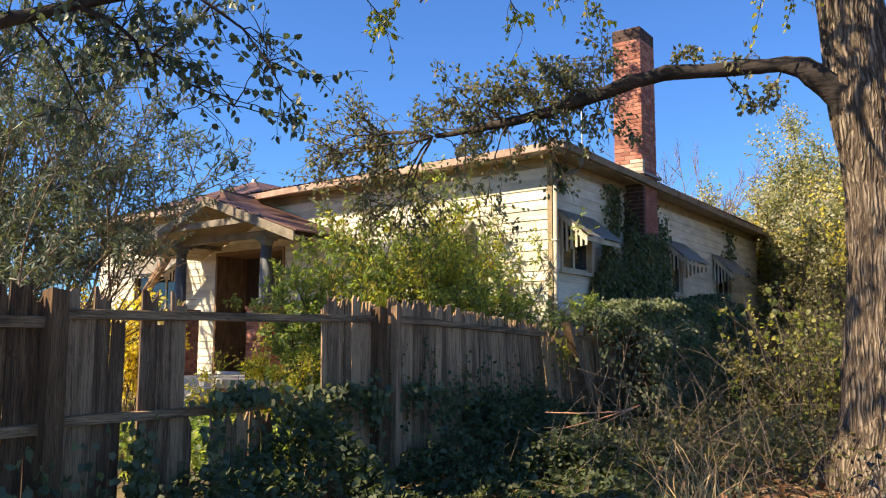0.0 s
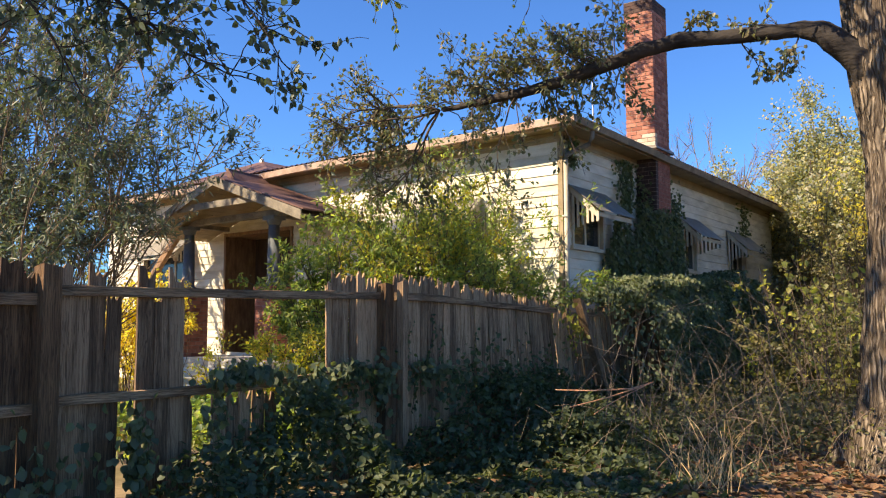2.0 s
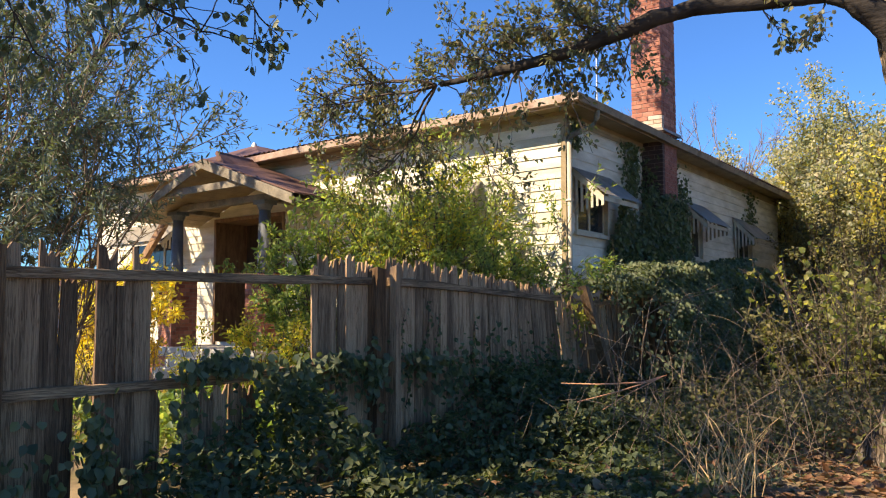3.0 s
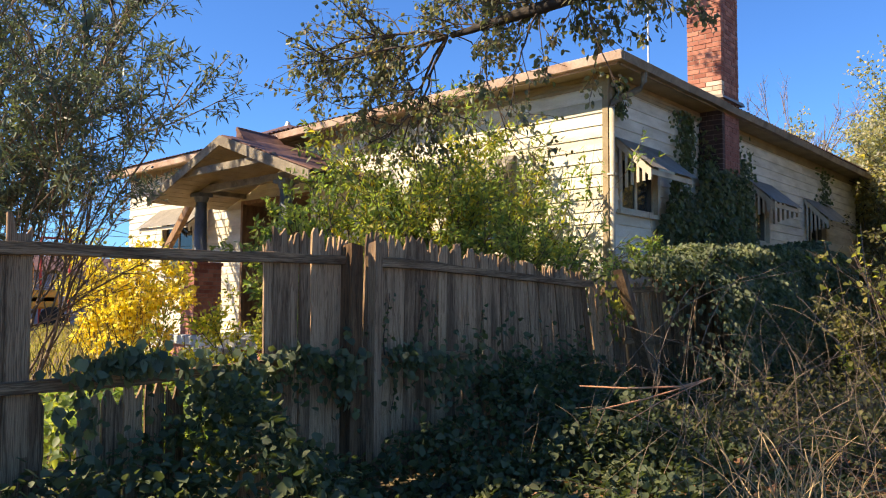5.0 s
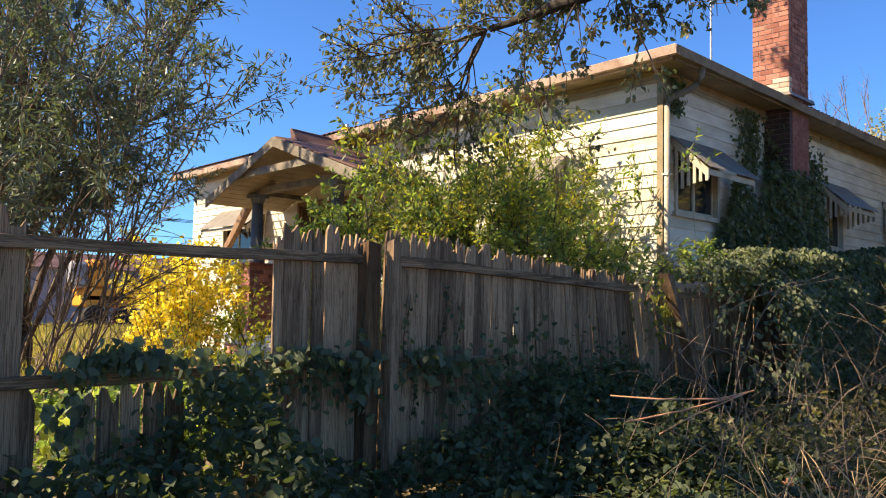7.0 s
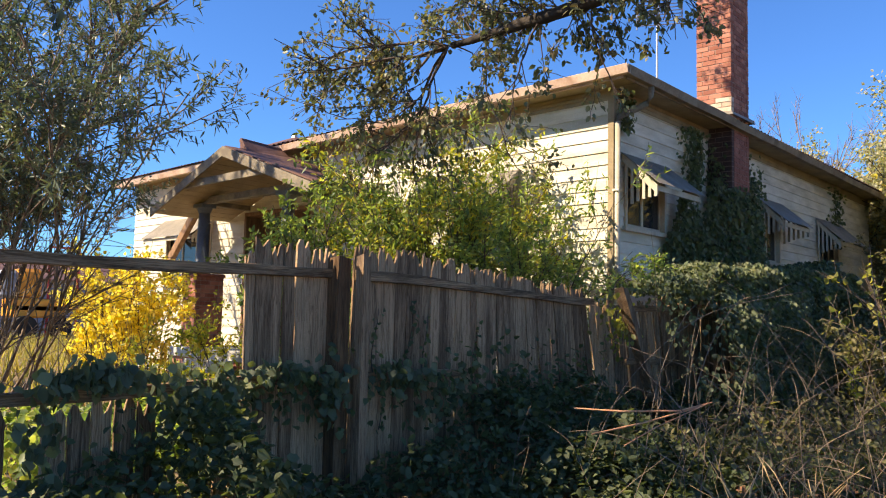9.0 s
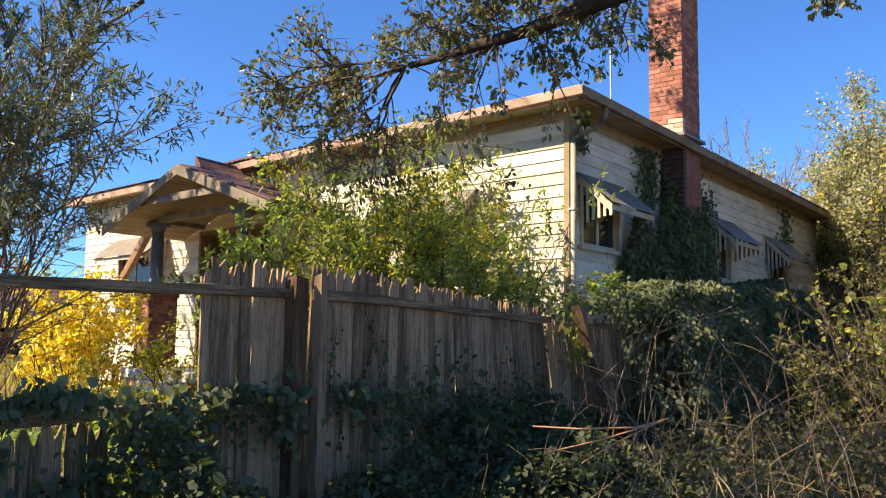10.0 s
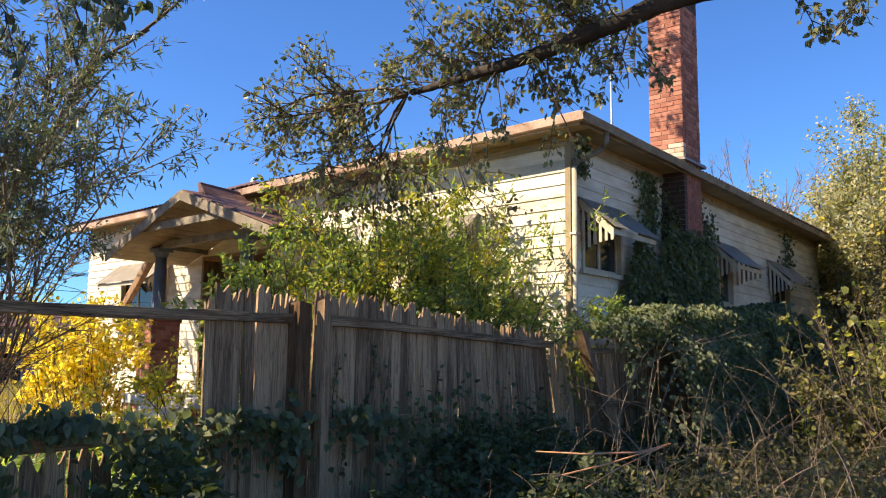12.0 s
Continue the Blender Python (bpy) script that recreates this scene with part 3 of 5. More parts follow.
def hood(fn, s0, s1, ztop, zlow, out, label, both=False):
    """A window hood: sloping sheet, sloped side boards, a front board and hanging pickets."""
    h = thing("window_awning", fn((s0 + s1) / 2, 0.03, ztop), label, "awning", "window awnings")
    g = Geo()
    n = int((s1 - s0 + 0.1) / 0.04)
    for i in range(n + 1):
        s = s0 - 0.05 + (s1 - s0 + 0.1) * i / n
        e = 0.008 if i % 2 else 0.0
        g.v += [fn(s, 0.03, ztop + 0.02 + e), fn(s, out + 0.06, zlow + 0.035 + e), fn(s, out + 0.06, zlow + 0.027 + e), fn(s, 0.03, ztop + 0.012 + e)]
    for i in range(n):
        k = i * 4
        g.f += [(k, k + 1, k + 5, k + 4), (k + 1, k + 2, k + 6, k + 5), (k + 2, k + 3, k + 7, k + 6), (k + 3, k, k + 4, k + 7)]
    g.f += [(0, 1, 2, 3), (n * 4 + 3, n * 4 + 2, n * 4 + 1, n * 4)]
    part("awning_sheet", g.mesh("awning_sheet", awning_iron), h, "grey metal sheet")
    for s in (s0, s1):
        b = Geo().hexa([fn(s - 0.018, 0.03, ztop - 0.11), fn(s + 0.018, 0.03, ztop - 0.11), fn(s + 0.018, out, zlow - 0.11), fn(s - 0.018, out, zlow - 0.11),
                        fn(s - 0.018, 0.03, ztop + 0.008), fn(s + 0.018, 0.03, ztop + 0.008), fn(s + 0.018, out, zlow + 0.02), fn(s - 0.018, out, zlow + 0.02)])
        part("side_board", b.mesh("side_board", trim_paint), h, "peeling cream board")
        for i in range(6 if both or s == s0 else 0):
            o = 0.07 + (out - 0.12) * i / 5
            zt = ztop + (zlow - ztop) * (o - 0.03) / (out - 0.03) - 0.10
            zb = zlow - 0.26 + 0.12 * math.sin(math.pi * 0.5 * i / 5)
            part("picket", Geo().box(fn, (s - 0.01, s + 0.01), (o, o + 0.042), (zb, zt)).mesh("picket", trim_paint), h)
    part("front_board", Geo().box(fn, (s0 + 0.02, s1 - 0.02), (out - 0.02, out), (zlow - 0.06, zlow + 0.02)).mesh("front_board", trim_paint), h)
    return h


hood(flank, 0.26, 1.66, 3.88, 3.36, 0.58, "grey metal window hood with cream boards and pickets")
hood(flank, 5.45, 6.85, 3.90, 3.36, 0.58, "grey metal window hood with broken pickets past the chimney", True)
hood(flank, 9.10, 10.9, 3.86, 3.30, 0.55, "grey metal window hood half hidden in leaves")
hood(front, 1.72, 3.25, 3.78, 3.32, 0.50, "weathered window hood on the sunlit wall behind the shrub")
hood(front, 10.9, 13.3, 3.72, 3.2, 0.60, "striped window hood on the sunlit wall beyond the porch")


# ---- chimney ----
def course_bricks(x0, x1, y0, y1, z, odd, h=0.076, joint=0.01, depth=0.11):
    """The bricks of one course round a rectangular stack, as boxes."""
    out = []

    def run(length, shift):
        s, cells = 0.0, []
        first = 0.115 if shift else 0.23
        while s < length - 0.02:
            e = min(length, s + (first if s == 0 else 0.23))
            if length - e < 0.06:
                e = length
            cells.append((s, e - joint if e < length else e))
            s = e
        return cells
    for a, b in run(x1 - x0, odd):
        out.append((x0 + a, x0 + b, y0, y0 + depth))
        out.append((x0 + a, x0 + b, y1 - depth, y1))
    for a, b in run(y1 - y0 - 2 * depth - 0.02, not odd):
        out.append((x1 - depth, x1, y0 + depth + joint + a, y0 + depth + joint + b))
        out.append((x0, x0 + depth, y0 + depth + joint + a, y0 + depth + joint + b))
    return [(*c, z, z + h) for c in out]


def world_box(x, y, z):
    return (x, y, z)


def brick_mesh(c, mat, r):
    j = [r.uniform(-0.004, 0.004) for _ in range(4)]
    x0, x1, y0, y1, z0, z1 = c
    g = Geo().box(world_box, (x0 + j[0] * 0.3, x1 + j[1]), (y0 + j[2], y1), (z0, z1 + j[3] * 0.3))
    return g.mesh("brick", mat, bevel=0.004)


chimney = thing("chimney", (-6.56, 16.45, 0), "tall red brick chimney with pale bricks at the roofline", "chimney")
HX0, HX1, HY0, HY1, HTOP = -6.87, -6.25, 16.06, 16.84, 8.19
part("mortar_core", Geo().box(world_box, (HX0 + 0.008, HX1 - 0.008), (HY0 + 0.008, HY1 - 0.008), (0.0, HTOP - 0.02)).mesh("mortar_core", mortar), chimney)
rb = random.Random(4)
rest, reds = Geo(), Geo()
z, odd, made = 0.0, 0, 0
while z < HTOP - 0.05:
    for c in course_bricks(HX0, HX1, HY0, HY1, z, odd):
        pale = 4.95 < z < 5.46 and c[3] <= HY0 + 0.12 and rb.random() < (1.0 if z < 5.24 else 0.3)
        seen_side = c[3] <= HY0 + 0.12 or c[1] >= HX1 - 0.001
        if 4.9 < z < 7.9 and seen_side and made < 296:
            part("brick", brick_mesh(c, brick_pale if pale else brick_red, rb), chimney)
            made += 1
        # lower side bricks stay red; the front gets the shade-darkened brick
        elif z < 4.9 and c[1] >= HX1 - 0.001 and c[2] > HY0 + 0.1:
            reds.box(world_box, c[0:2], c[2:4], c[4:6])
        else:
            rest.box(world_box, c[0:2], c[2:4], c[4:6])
    z += 0.086
    odd = 1 - odd
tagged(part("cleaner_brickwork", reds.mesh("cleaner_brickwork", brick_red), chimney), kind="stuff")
tagged(part("brickwork", rest.mesh("brickwork", brick_shaded), chimney), kind="stuff")
part("flashing", Geo().hexa([(-6.95, 15.98, 5.04), (-6.19, 15.98, 5.0), (-6.19, 16.98, 5.0), (-6.95, 16.98, 5.04), (-6.95, 15.98, 5.12), (-6.21, 15.98, 5.05), (-6.21, 16.98, 5.07), (-6.95, 16.98, 5.14)]).mesh("flashing", awning_iron), chimney, "bent grey lead flashing")

# antenna behind the roof's edge
ant = thing("tv_antenna", flank(2.9, -0.75, 5.3), "thin steel television antenna with a wire grid", "antenna")
part("mast", Geo().tube([flank(2.9, -0.75, 5.2), flank(2.9, -0.75, 7.55)], [0.02, 0.018], 6).mesh("mast", steel), ant)
for i in range(15):
    zz = 6.72 + i * 0.062
    part("wire", Geo().tube([(CX - 1.05, CY + 2.72, zz), (CX - 0.35, CY + 3.05, zz)], [0.009, 0.009], 4).mesh("wire", steel), ant)
for q in (0.0, 0.5, 1.0):
    part("upright", Geo().tube([(CX - 1.05 + 0.7 * q, CY + 2.72 + 0.33 * q, 6.65), (CX - 1.05 + 0.7 * q, CY + 2.72 + 0.33 * q, 7.66)], [0.014, 0.014], 5).mesh("upright", steel), ant)

# ---- porch ----
PB = 1.95           # how far the gable stands out
PA, PZ = 7.42, 4.46  # the gable's apex
PL, PR, PE = 10.25, 4.6, 3.54
porch = thing("porch", front(PA, 0.7, FLOOR), "gabled timber porch on brick piers with a rust-brown roof", "porch")
for s_edge in (PL, PR):
    zr, ze = PZ + 0.12, PE + 0.10
    slope = Geo().hexa([front(PA, PB - 0.03, zr), front(s_edge, PB - 0.03, ze), front(s_edge, 0.2, ze), front(PA, 0.2, zr + 0.04),
                        front(PA, PB - 0.03, zr + 0.03), front(s_edge, PB - 0.03, ze + 0.03), front(s_edge, 0.2, ze + 0.03), front(PA, 0.2, zr + 0.07)])
    part("roof_slope", slope.mesh("roof_slope", roof_iron), porch, "rust-brown metal sheet")
part("ridge_capping", Geo().tube([front(PA + 0.12, PB - 0.45, PZ + 0.34), front(PA + 0.12, 0.5, PZ + 0.30)], [0.05, 0.05], 8).mesh("ridge_capping", roof_iron), porch)
part("lifted_sheet", Geo().hexa([front(PA + 0.14, PB - 0.45, PZ + 0.10), front(PA - 0.25, PB - 0.40, PZ + 0.05), front(PA - 0.25, 0.5, PZ + 0.05), front(PA + 0.14, 0.5, PZ + 0.12),
                                 front(PA + 0.14, PB - 0.45, PZ + 0.36), front(PA + 0.09, PB - 0.45, PZ + 0.36), front(PA + 0.09, 0.5, PZ + 0.31), front(PA + 0.14, 0.5, PZ + 0.31)]).mesh("lifted_sheet", roof_iron), porch, "lifted rusty sheet along the ridge")
for s_edge in (PL, PR):
    b = Geo().hexa([front(PA, PB, PZ - 0.06), front(s_edge, PB, PE - 0.10), front(s_edge, PB + 0.035, PE - 0.10), front(PA, PB + 0.035, PZ - 0.06),
                    front(PA, PB, PZ + 0.13), front(s_edge, PB, PE + 0.09), front(s_edge, PB + 0.035, PE + 0.09), front(PA, PB + 0.035, PZ + 0.13)])
    part("bargeboard", b.mesh("bargeboard", old_shaded_paint), porch, "cream bargeboard with peeling paint")
    n = 14
    for i in range(n):
        q0, q1 = i / n, (i + 1) / n - 0.004
        sa, sb = PA + (s_edge - PA) * q0, PA + (s_edge - PA) * q1
        za, zb = PZ + (PE - PZ) * q0, PZ + (PE - PZ) * q1
        g = Geo().hexa([front(sa, PB, za - 0.02), front(sb, PB, zb - 0.02), front(sb, 0.03, zb - 0.02), front(sa, 0.03, za - 0.02), front(sa, PB, za), front(sb, PB, zb), front(sb, 0.03, zb), front(sa, 0.03, za)])
        part("lining_board", g.mesh("lining_board", soffit_paint), porch)
BEAM_A0, BEAM_A1 = 6.3, 9.45
part("beam", Geo().box(front, (BEAM_A0 - 0.3, BEAM_A1 + 0.15), (1.02, 1.18), (3.74, 3.88)).mesh("beam", old_shaded_paint, bevel=0.008), porch)
part("beam", Geo().box(front, (BEAM_A1 - 0.12, BEAM_A1 + 0.04), (0.04, 1.01), (3.72, 3.88)).mesh("beam", old_shaded_paint, bevel=0.008), porch)
part("beam", Geo().box(front, (BEAM_A0 - 0.08, BEAM_A0 + 0.08), (0.04, 1.01), (3.72, 3.88)).mesh("beam", old_shaded_paint, bevel=0.008), porch)
part("tie_beam", Geo().box(front, (5.75, 9.1), (PB - 0.12, PB - 0.06), (3.94, 4.08)).mesh("tie_beam", old_shaded_paint), porch)
part("porch_floor", Geo().box(front, (6.0, 9.95), (0.03, 1.65), (0.55, 0.74)).mesh("porch_floor", concrete, bevel=0.015), porch, "pale worn concrete slab")
part("porch_base", Geo().box(front, (6.05, 9.9), (0.03, 1.58), (0.0, 0.55)).mesh("porch_base", brick_red), porch)
for k in range(2):
    part("step", Geo().box(front, (7.2, 8.6), (1.66 + 0.3 * k, 1.95 + 0.3 * k), (0.0, 0.56 - 0.19 * k)).mesh("step", concrete, bevel=0.012), porch)


def pier(a0, a1, o0, o1, label, whole):
    """A brick pier with a cap and a tapering round column on it."""
    x0, y0, _ = front(a1, o1, 0)
    x1, y1 = x0 + (a1 - a0), y0 + (o1 - o0)
    t = thing("porch_pier", ((x0 + x1) / 2, (y0 + y1) / 2, 0.74), label, "pier", "porch piers")
    part("mortar_core", Geo().box(world_box, (x0 + 0.008, x1 - 0.008), (y0 + 0.008, y1 - 0.008), (0.742, 2.17)).mesh("mortar_core", mortar), t)
    r, zz, od = random.Random(int(a0 * 10)), 0.742, 0
    while zz < 2.12:
        for c in course_bricks(x0, x1, y0, y1, zz, od):
            part("brick", brick_mesh(c, brick_red, r), t)
        zz += 0.086
        od = 1 - od
    part("cap", Geo().box(world_box, (x0 - 0.03, x1 + 0.03), (y0 - 0.03, y1 + 0.03), (2.19, 2.26)).mesh("cap", brick_red, bevel=0.01), t)
    cx, cy = (x0 + x1) / 2, (y0 + y1) / 2 - 0.05
    col = part("column", Geo().tube([(cx, cy, 2.26), (cx, cy, 2.34), (cx, cy, 2.36), (cx, cy, 3.57)], [0.17, 0.17, 0.14, 0.115], 18).mesh("column", column_paint, True), t, "dark grey tapering round column")
    part("capital", Geo().box(world_box, (cx - 0.17, cx + 0.17), (cy - 0.17, cy + 0.17), (3.66, 3.74)).tube([(cx, cy, 3.55), (cx, cy, 3.67)], [0.125, 0.17], 18).mesh("capital", column_paint), col)
    return t


pier(9.22, 9.70, 0.75, 1.42, "red brick pier with a dark column at the porch corner", True)
pier(6.15, 6.62, 0.75, 1.42, "red brick pier hidden by leaves at the porch corner", False)
# recessed entry
entry = thing("entry", front(8.3, -0.6, FLOOR), "dark recessed doorway with timber lining", "doorway", kind="structure")
part("jamb", Geo().box(front, (9.47, 9.55), (-0.9, 0.045), (FLOOR, 3.68)).mesh("jamb", brown_timber), entry)
part("jamb", Geo().box(front, (7.0, 7.08), (-0.9, 0.045), (FLOOR, 3.68)).mesh("jamb", brown_timber), entry)
part("lintel", Geo().box(front, (7.08, 9.47), (-0.9, 0.045), (3.60, 3.68)).mesh("lintel", brown_timber), entry)
part("back_wall", Geo().box(front, (7.08, 9.47), (-0.95, -0.9), (FLOOR, 3.68)).mesh("back_wall", door_paint), entry, "dark brown boarded back")
dl = Geo().box(front, (7.9, 8.8), (-0.895, -0.855), (FLOOR, 2.85))
for i in range(2):
    for k in range(3):
        dl.box(front, (7.98 + 0.4 * i, 8.30 + 0.4 * i), (-0.855, -0.845), (FLOOR + 0.15 + 0.65 * k, FLOOR + 0.7 + 0.65 * k))
door = part("door", dl.mesh("door", door_paint), entry, "dark brown panelled door")
part("handle", Geo().tube([front(8.72, -0.84, 1.75), front(8.72, -0.78, 1.75)], [0.025, 0.03], 8).mesh("handle", galvanised), door)
# brace leaning under the eave beyond the porch
brace = Geo().beam(front(10.35, 0.8, 3.72), front(11.9, 0.7, 2.45), 0.12, 0.2)
solo("timber_brace", brace.mesh("timber_brace", brown_timber, bevel=0.01), "brown timber plank leaning under the far eave", "plank")

# ---- paling fence ----
FX = -5.42
fence = thing("paling_fence", (FX, 6.8, 0), "weathered grey timber paling fence with gaps and broken tops", "fence")
rf = random.Random(21)


def top_rail(y):
    return 1.735 + 0.035 * math.exp(-((y - 6.6) / 1.4) ** 2) - 0.03 * max(0.0, y - 7.6) - 0.03 * max(0.0, 3.6 - y) * 0.6


def mid_rail(y):
    return 0.99 + 0.045 * math.exp(-((y - 6.3) / 0.9) ** 2)


def rail(name, y0, y1, height, h=0.075, x=FX):
    g, n = Geo(), max(3, int((y1 - y0) / 0.35))
    for i in range(n + 1):
        y = y0 + (y1 - y0) * i / n
        zc, w = height(y) + rf.uniform(-0.006, 0.006), 0.035 + rf.uniform(-0.003, 0.003)
        hh = h / 2 + rf.uniform(-0.005, 0.005)
        g.v += [(x, y, zc - hh), (x + w, y, zc - hh + 0.004), (x + w, y, zc + hh - 0.004), (x, y, zc + hh)]
    for i in range(n):
        g.f += [(i * 4 + j, i * 4 + (j + 1) % 4, i * 4 + 4 + (j + 1) % 4, i * 4 + 4 + j) for j in range(4)]
    g.f += [(0, 1, 2, 3), (n * 4 + 3, n * 4 + 2, n * 4 + 1, n * 4)]
    return part(name, g.mesh(name, rail_timber), fence)


def paling(y, w, z0, z1, lean=0.0, x=FX, tone=grey_timber, parent=fence):
    """One split plank: uneven sides, a broken top, a slight warp."""
    g, rows = Geo(), 6
    th = rf.uniform(0.014, 0.02)
    bow, xo = rf.uniform(-0.012, 0.012), rf.uniform(-0.012, 0.0)
    cols = 6
    for i in range(rows + 1):
        q = i / rows
        for k in range(cols):
            u = k / (cols - 1) - 0.5
            z = z0 + (z1 - z0) * q + (rf.choice((-0.09, -0.05, -0.02, 0.0, 0.01, 0.02)) if i == rows else 0.0)
            yy = y + u * w * (1 - 0.04 * q) + (rf.uniform(-0.004, 0.004) if k in (0, cols - 1) else 0) - lean * (z - 0.9)
            xx = x - 0.006 + xo * q + bow * math.sin(math.pi * q)
            g.v += [(xx, yy, z), (xx - th, yy, z)]
    for i in range(rows):
        for k in range(cols - 1):
            a = (i * cols + k) * 2
            b = a + cols * 2
            g.f += [(a, a + 2, b + 2, b), (a + 1, b + 1, b + 3, a + 3)]
        a, b = i * cols * 2, (i + 1) * cols * 2
        e, h = a + (cols - 1) * 2, b + (cols - 1) * 2
        g.f += [(a, b, b + 1, a + 1), (e, e + 1, h + 1, h)]
    for k in range(cols - 1):
        a, b = k * 2, (rows * cols + k) * 2
        g.f += [(a, a + 1, a + 3, a + 2), (b, b + 2, b + 3, b + 1)]
    return part("paling", g.mesh("paling", tone), parent)


rail("rail", -3.0, 3.06, lambda y: 1.67)
rail("rail", 3.12, 6.60, top_rail)
rail("rail", 6.72, 10.15, top_rail)
rail("rail", -3.0, 3.06, lambda y: 0.95)
rail("rail", 3.05, 6.60, mid_rail)
rail("rail", 6.74, 8.05, lambda y: 1.0)


def post(y, w, z1, x=FX, lean=0.0, mat=dark_timber):
    g = Geo()
    for i in range(7):
        q = i / 6
        yy = y + lean * (q * z1 - 0.9)
        s = w / 2 * (1 + rf.uniform(-0.05, 0.05))
        zz = z1 * q
        dz = 0.02 if i == 6 else 0.0
        g.v += [(x + 0.04 - s, yy - s, zz), (x + 0.04 + s, yy - s, zz + dz), (x + 0.04 + s, yy + s, zz), (x + 0.04 - s, yy + s, zz - dz)]
    for i in range(6):
        g.f += [(i * 4 + j, i * 4 + (j + 1) % 4, i * 4 + 4 + (j + 1) % 4, i * 4 + 4 + j) for j in range(4)]
    g.f += [(3, 2, 1, 0), (24, 25, 26, 27)]
    return part("post", g.mesh("post", mat), fence)


post(3.08, 0.13, 1.88)
post(6.53, 0.12, 1.88)
post(6.67, 0.075, 1.90, FX + 0.11, 0.0, post_timber)
post(-0.6, 0.13, 1.85)
post(10.72, 0.11, 1.80, FX + 0.30, -0.62, grey_timber)
y = -3.0
while y < 3.0:
    w = rf.uniform(0.11, 0.16)
    paling(y + w / 2, w, 0.05, rf.uniform(1.84, 1.92), rf.uniform(-0.01, 0.01), tone=dark_timber)
    y += w + rf.uniform(-0.003, 0.005)
for y, w, z1 in ((3.21, 0.14, 1.89), (3.345, 0.134, 1.74), (3.475, 0.135, 1.92), (3.595, 0.115, 1.755), (3.865, 0.14, 1.91), (4.0, 0.135, 1.755), (4.13, 0.14, 1.91)):
    paling(y, w, 0.05, z1, rf.uniform(-0.01, 0.01), tone=post_timber)
for y, w in ((4.22, 0.13), (4.54, 0.13), (4.68, 0.13), (4.81, 0.12), (4.95, 0.13), (5.08, 0.12), (5.62, 0.10), (5.72, 0.09)):
    paling(y, w, 0.05, 0.94 + rf.uniform(-0.03, 0.03), rf.uniform(-0.02, 0.02))
y = 5.76
while y < 6.58:
    w = rf.uniform(0.07, 0.14)
    paling(y + w / 2, w, 0.05, rf.uniform(1.92, 1.98) if y > 5.83 else 1.87, rf.uniform(-0.01, 0.012))
    y += w + rf.uniform(-0.004, 0.004)
y = 6.70
while y < 10.15:
    w = rf.uniform(0.07, 0.13)
    q = max(0.0, y - 7.6)
    paling(y + w / 2, w, 0.05, top_rail(y) + rf.uniform(0.17, 0.23) - 0.03 * q, -0.01 + 0.085 * q + rf.uniform(-0.012, 0.012))
    y += w + (rf.uniform(-0.004, 0.001) if rf.random() < 0.95 else rf.uniform(0.008, 0.02))
broken = thing("broken_fence_panel", (FX, 11.0, 0), "collapsed grey paling fence panel leaning under ivy", "fence")
for y in (10.28, 10.42, 10.55, 10.70, 10.86, 11.03, 11.2, 11.4, 11.57, 11.75, 11.92, 12.1):
    paling(y, 0.13, 0.05, 1.66 + rf.uniform(-0.05, 0.04), 0.22, FX + 0.02, grey_timber, broken)
part("rail", Geo().beam((FX + 0.04, 10.35, 1.60), (FX + 0.04, 12.3, 1.63), 0.04, 0.07).mesh("rail", rail_timber), broken)
part("rail", Geo().beam((FX + 0.04, 10.8, 1.02), (FX + 0.04, 12.3, 0.96), 0.04, 0.07).mesh("rail", rail_timber), broken)
far_panel = thing("far_fence_panel", (FX, 18.5, 0), "grey paling fence panel beyond the ivy", "fence")
y = 11.8
while y < 24:
    paling(y, 0.12, 0.05, 1.75 + rf.uniform(-0.06, 0.05), rf.uniform(-0.02, 0.02), FX - 0.045, grey_timber, far_panel)
    y += 0.128
part("rail", Geo().beam((FX - 0.03, 12.4, 1.55), (FX - 0.03, 24, 1.5), 0.04, 0.075).mesh("rail", rail_timber), far_panel)


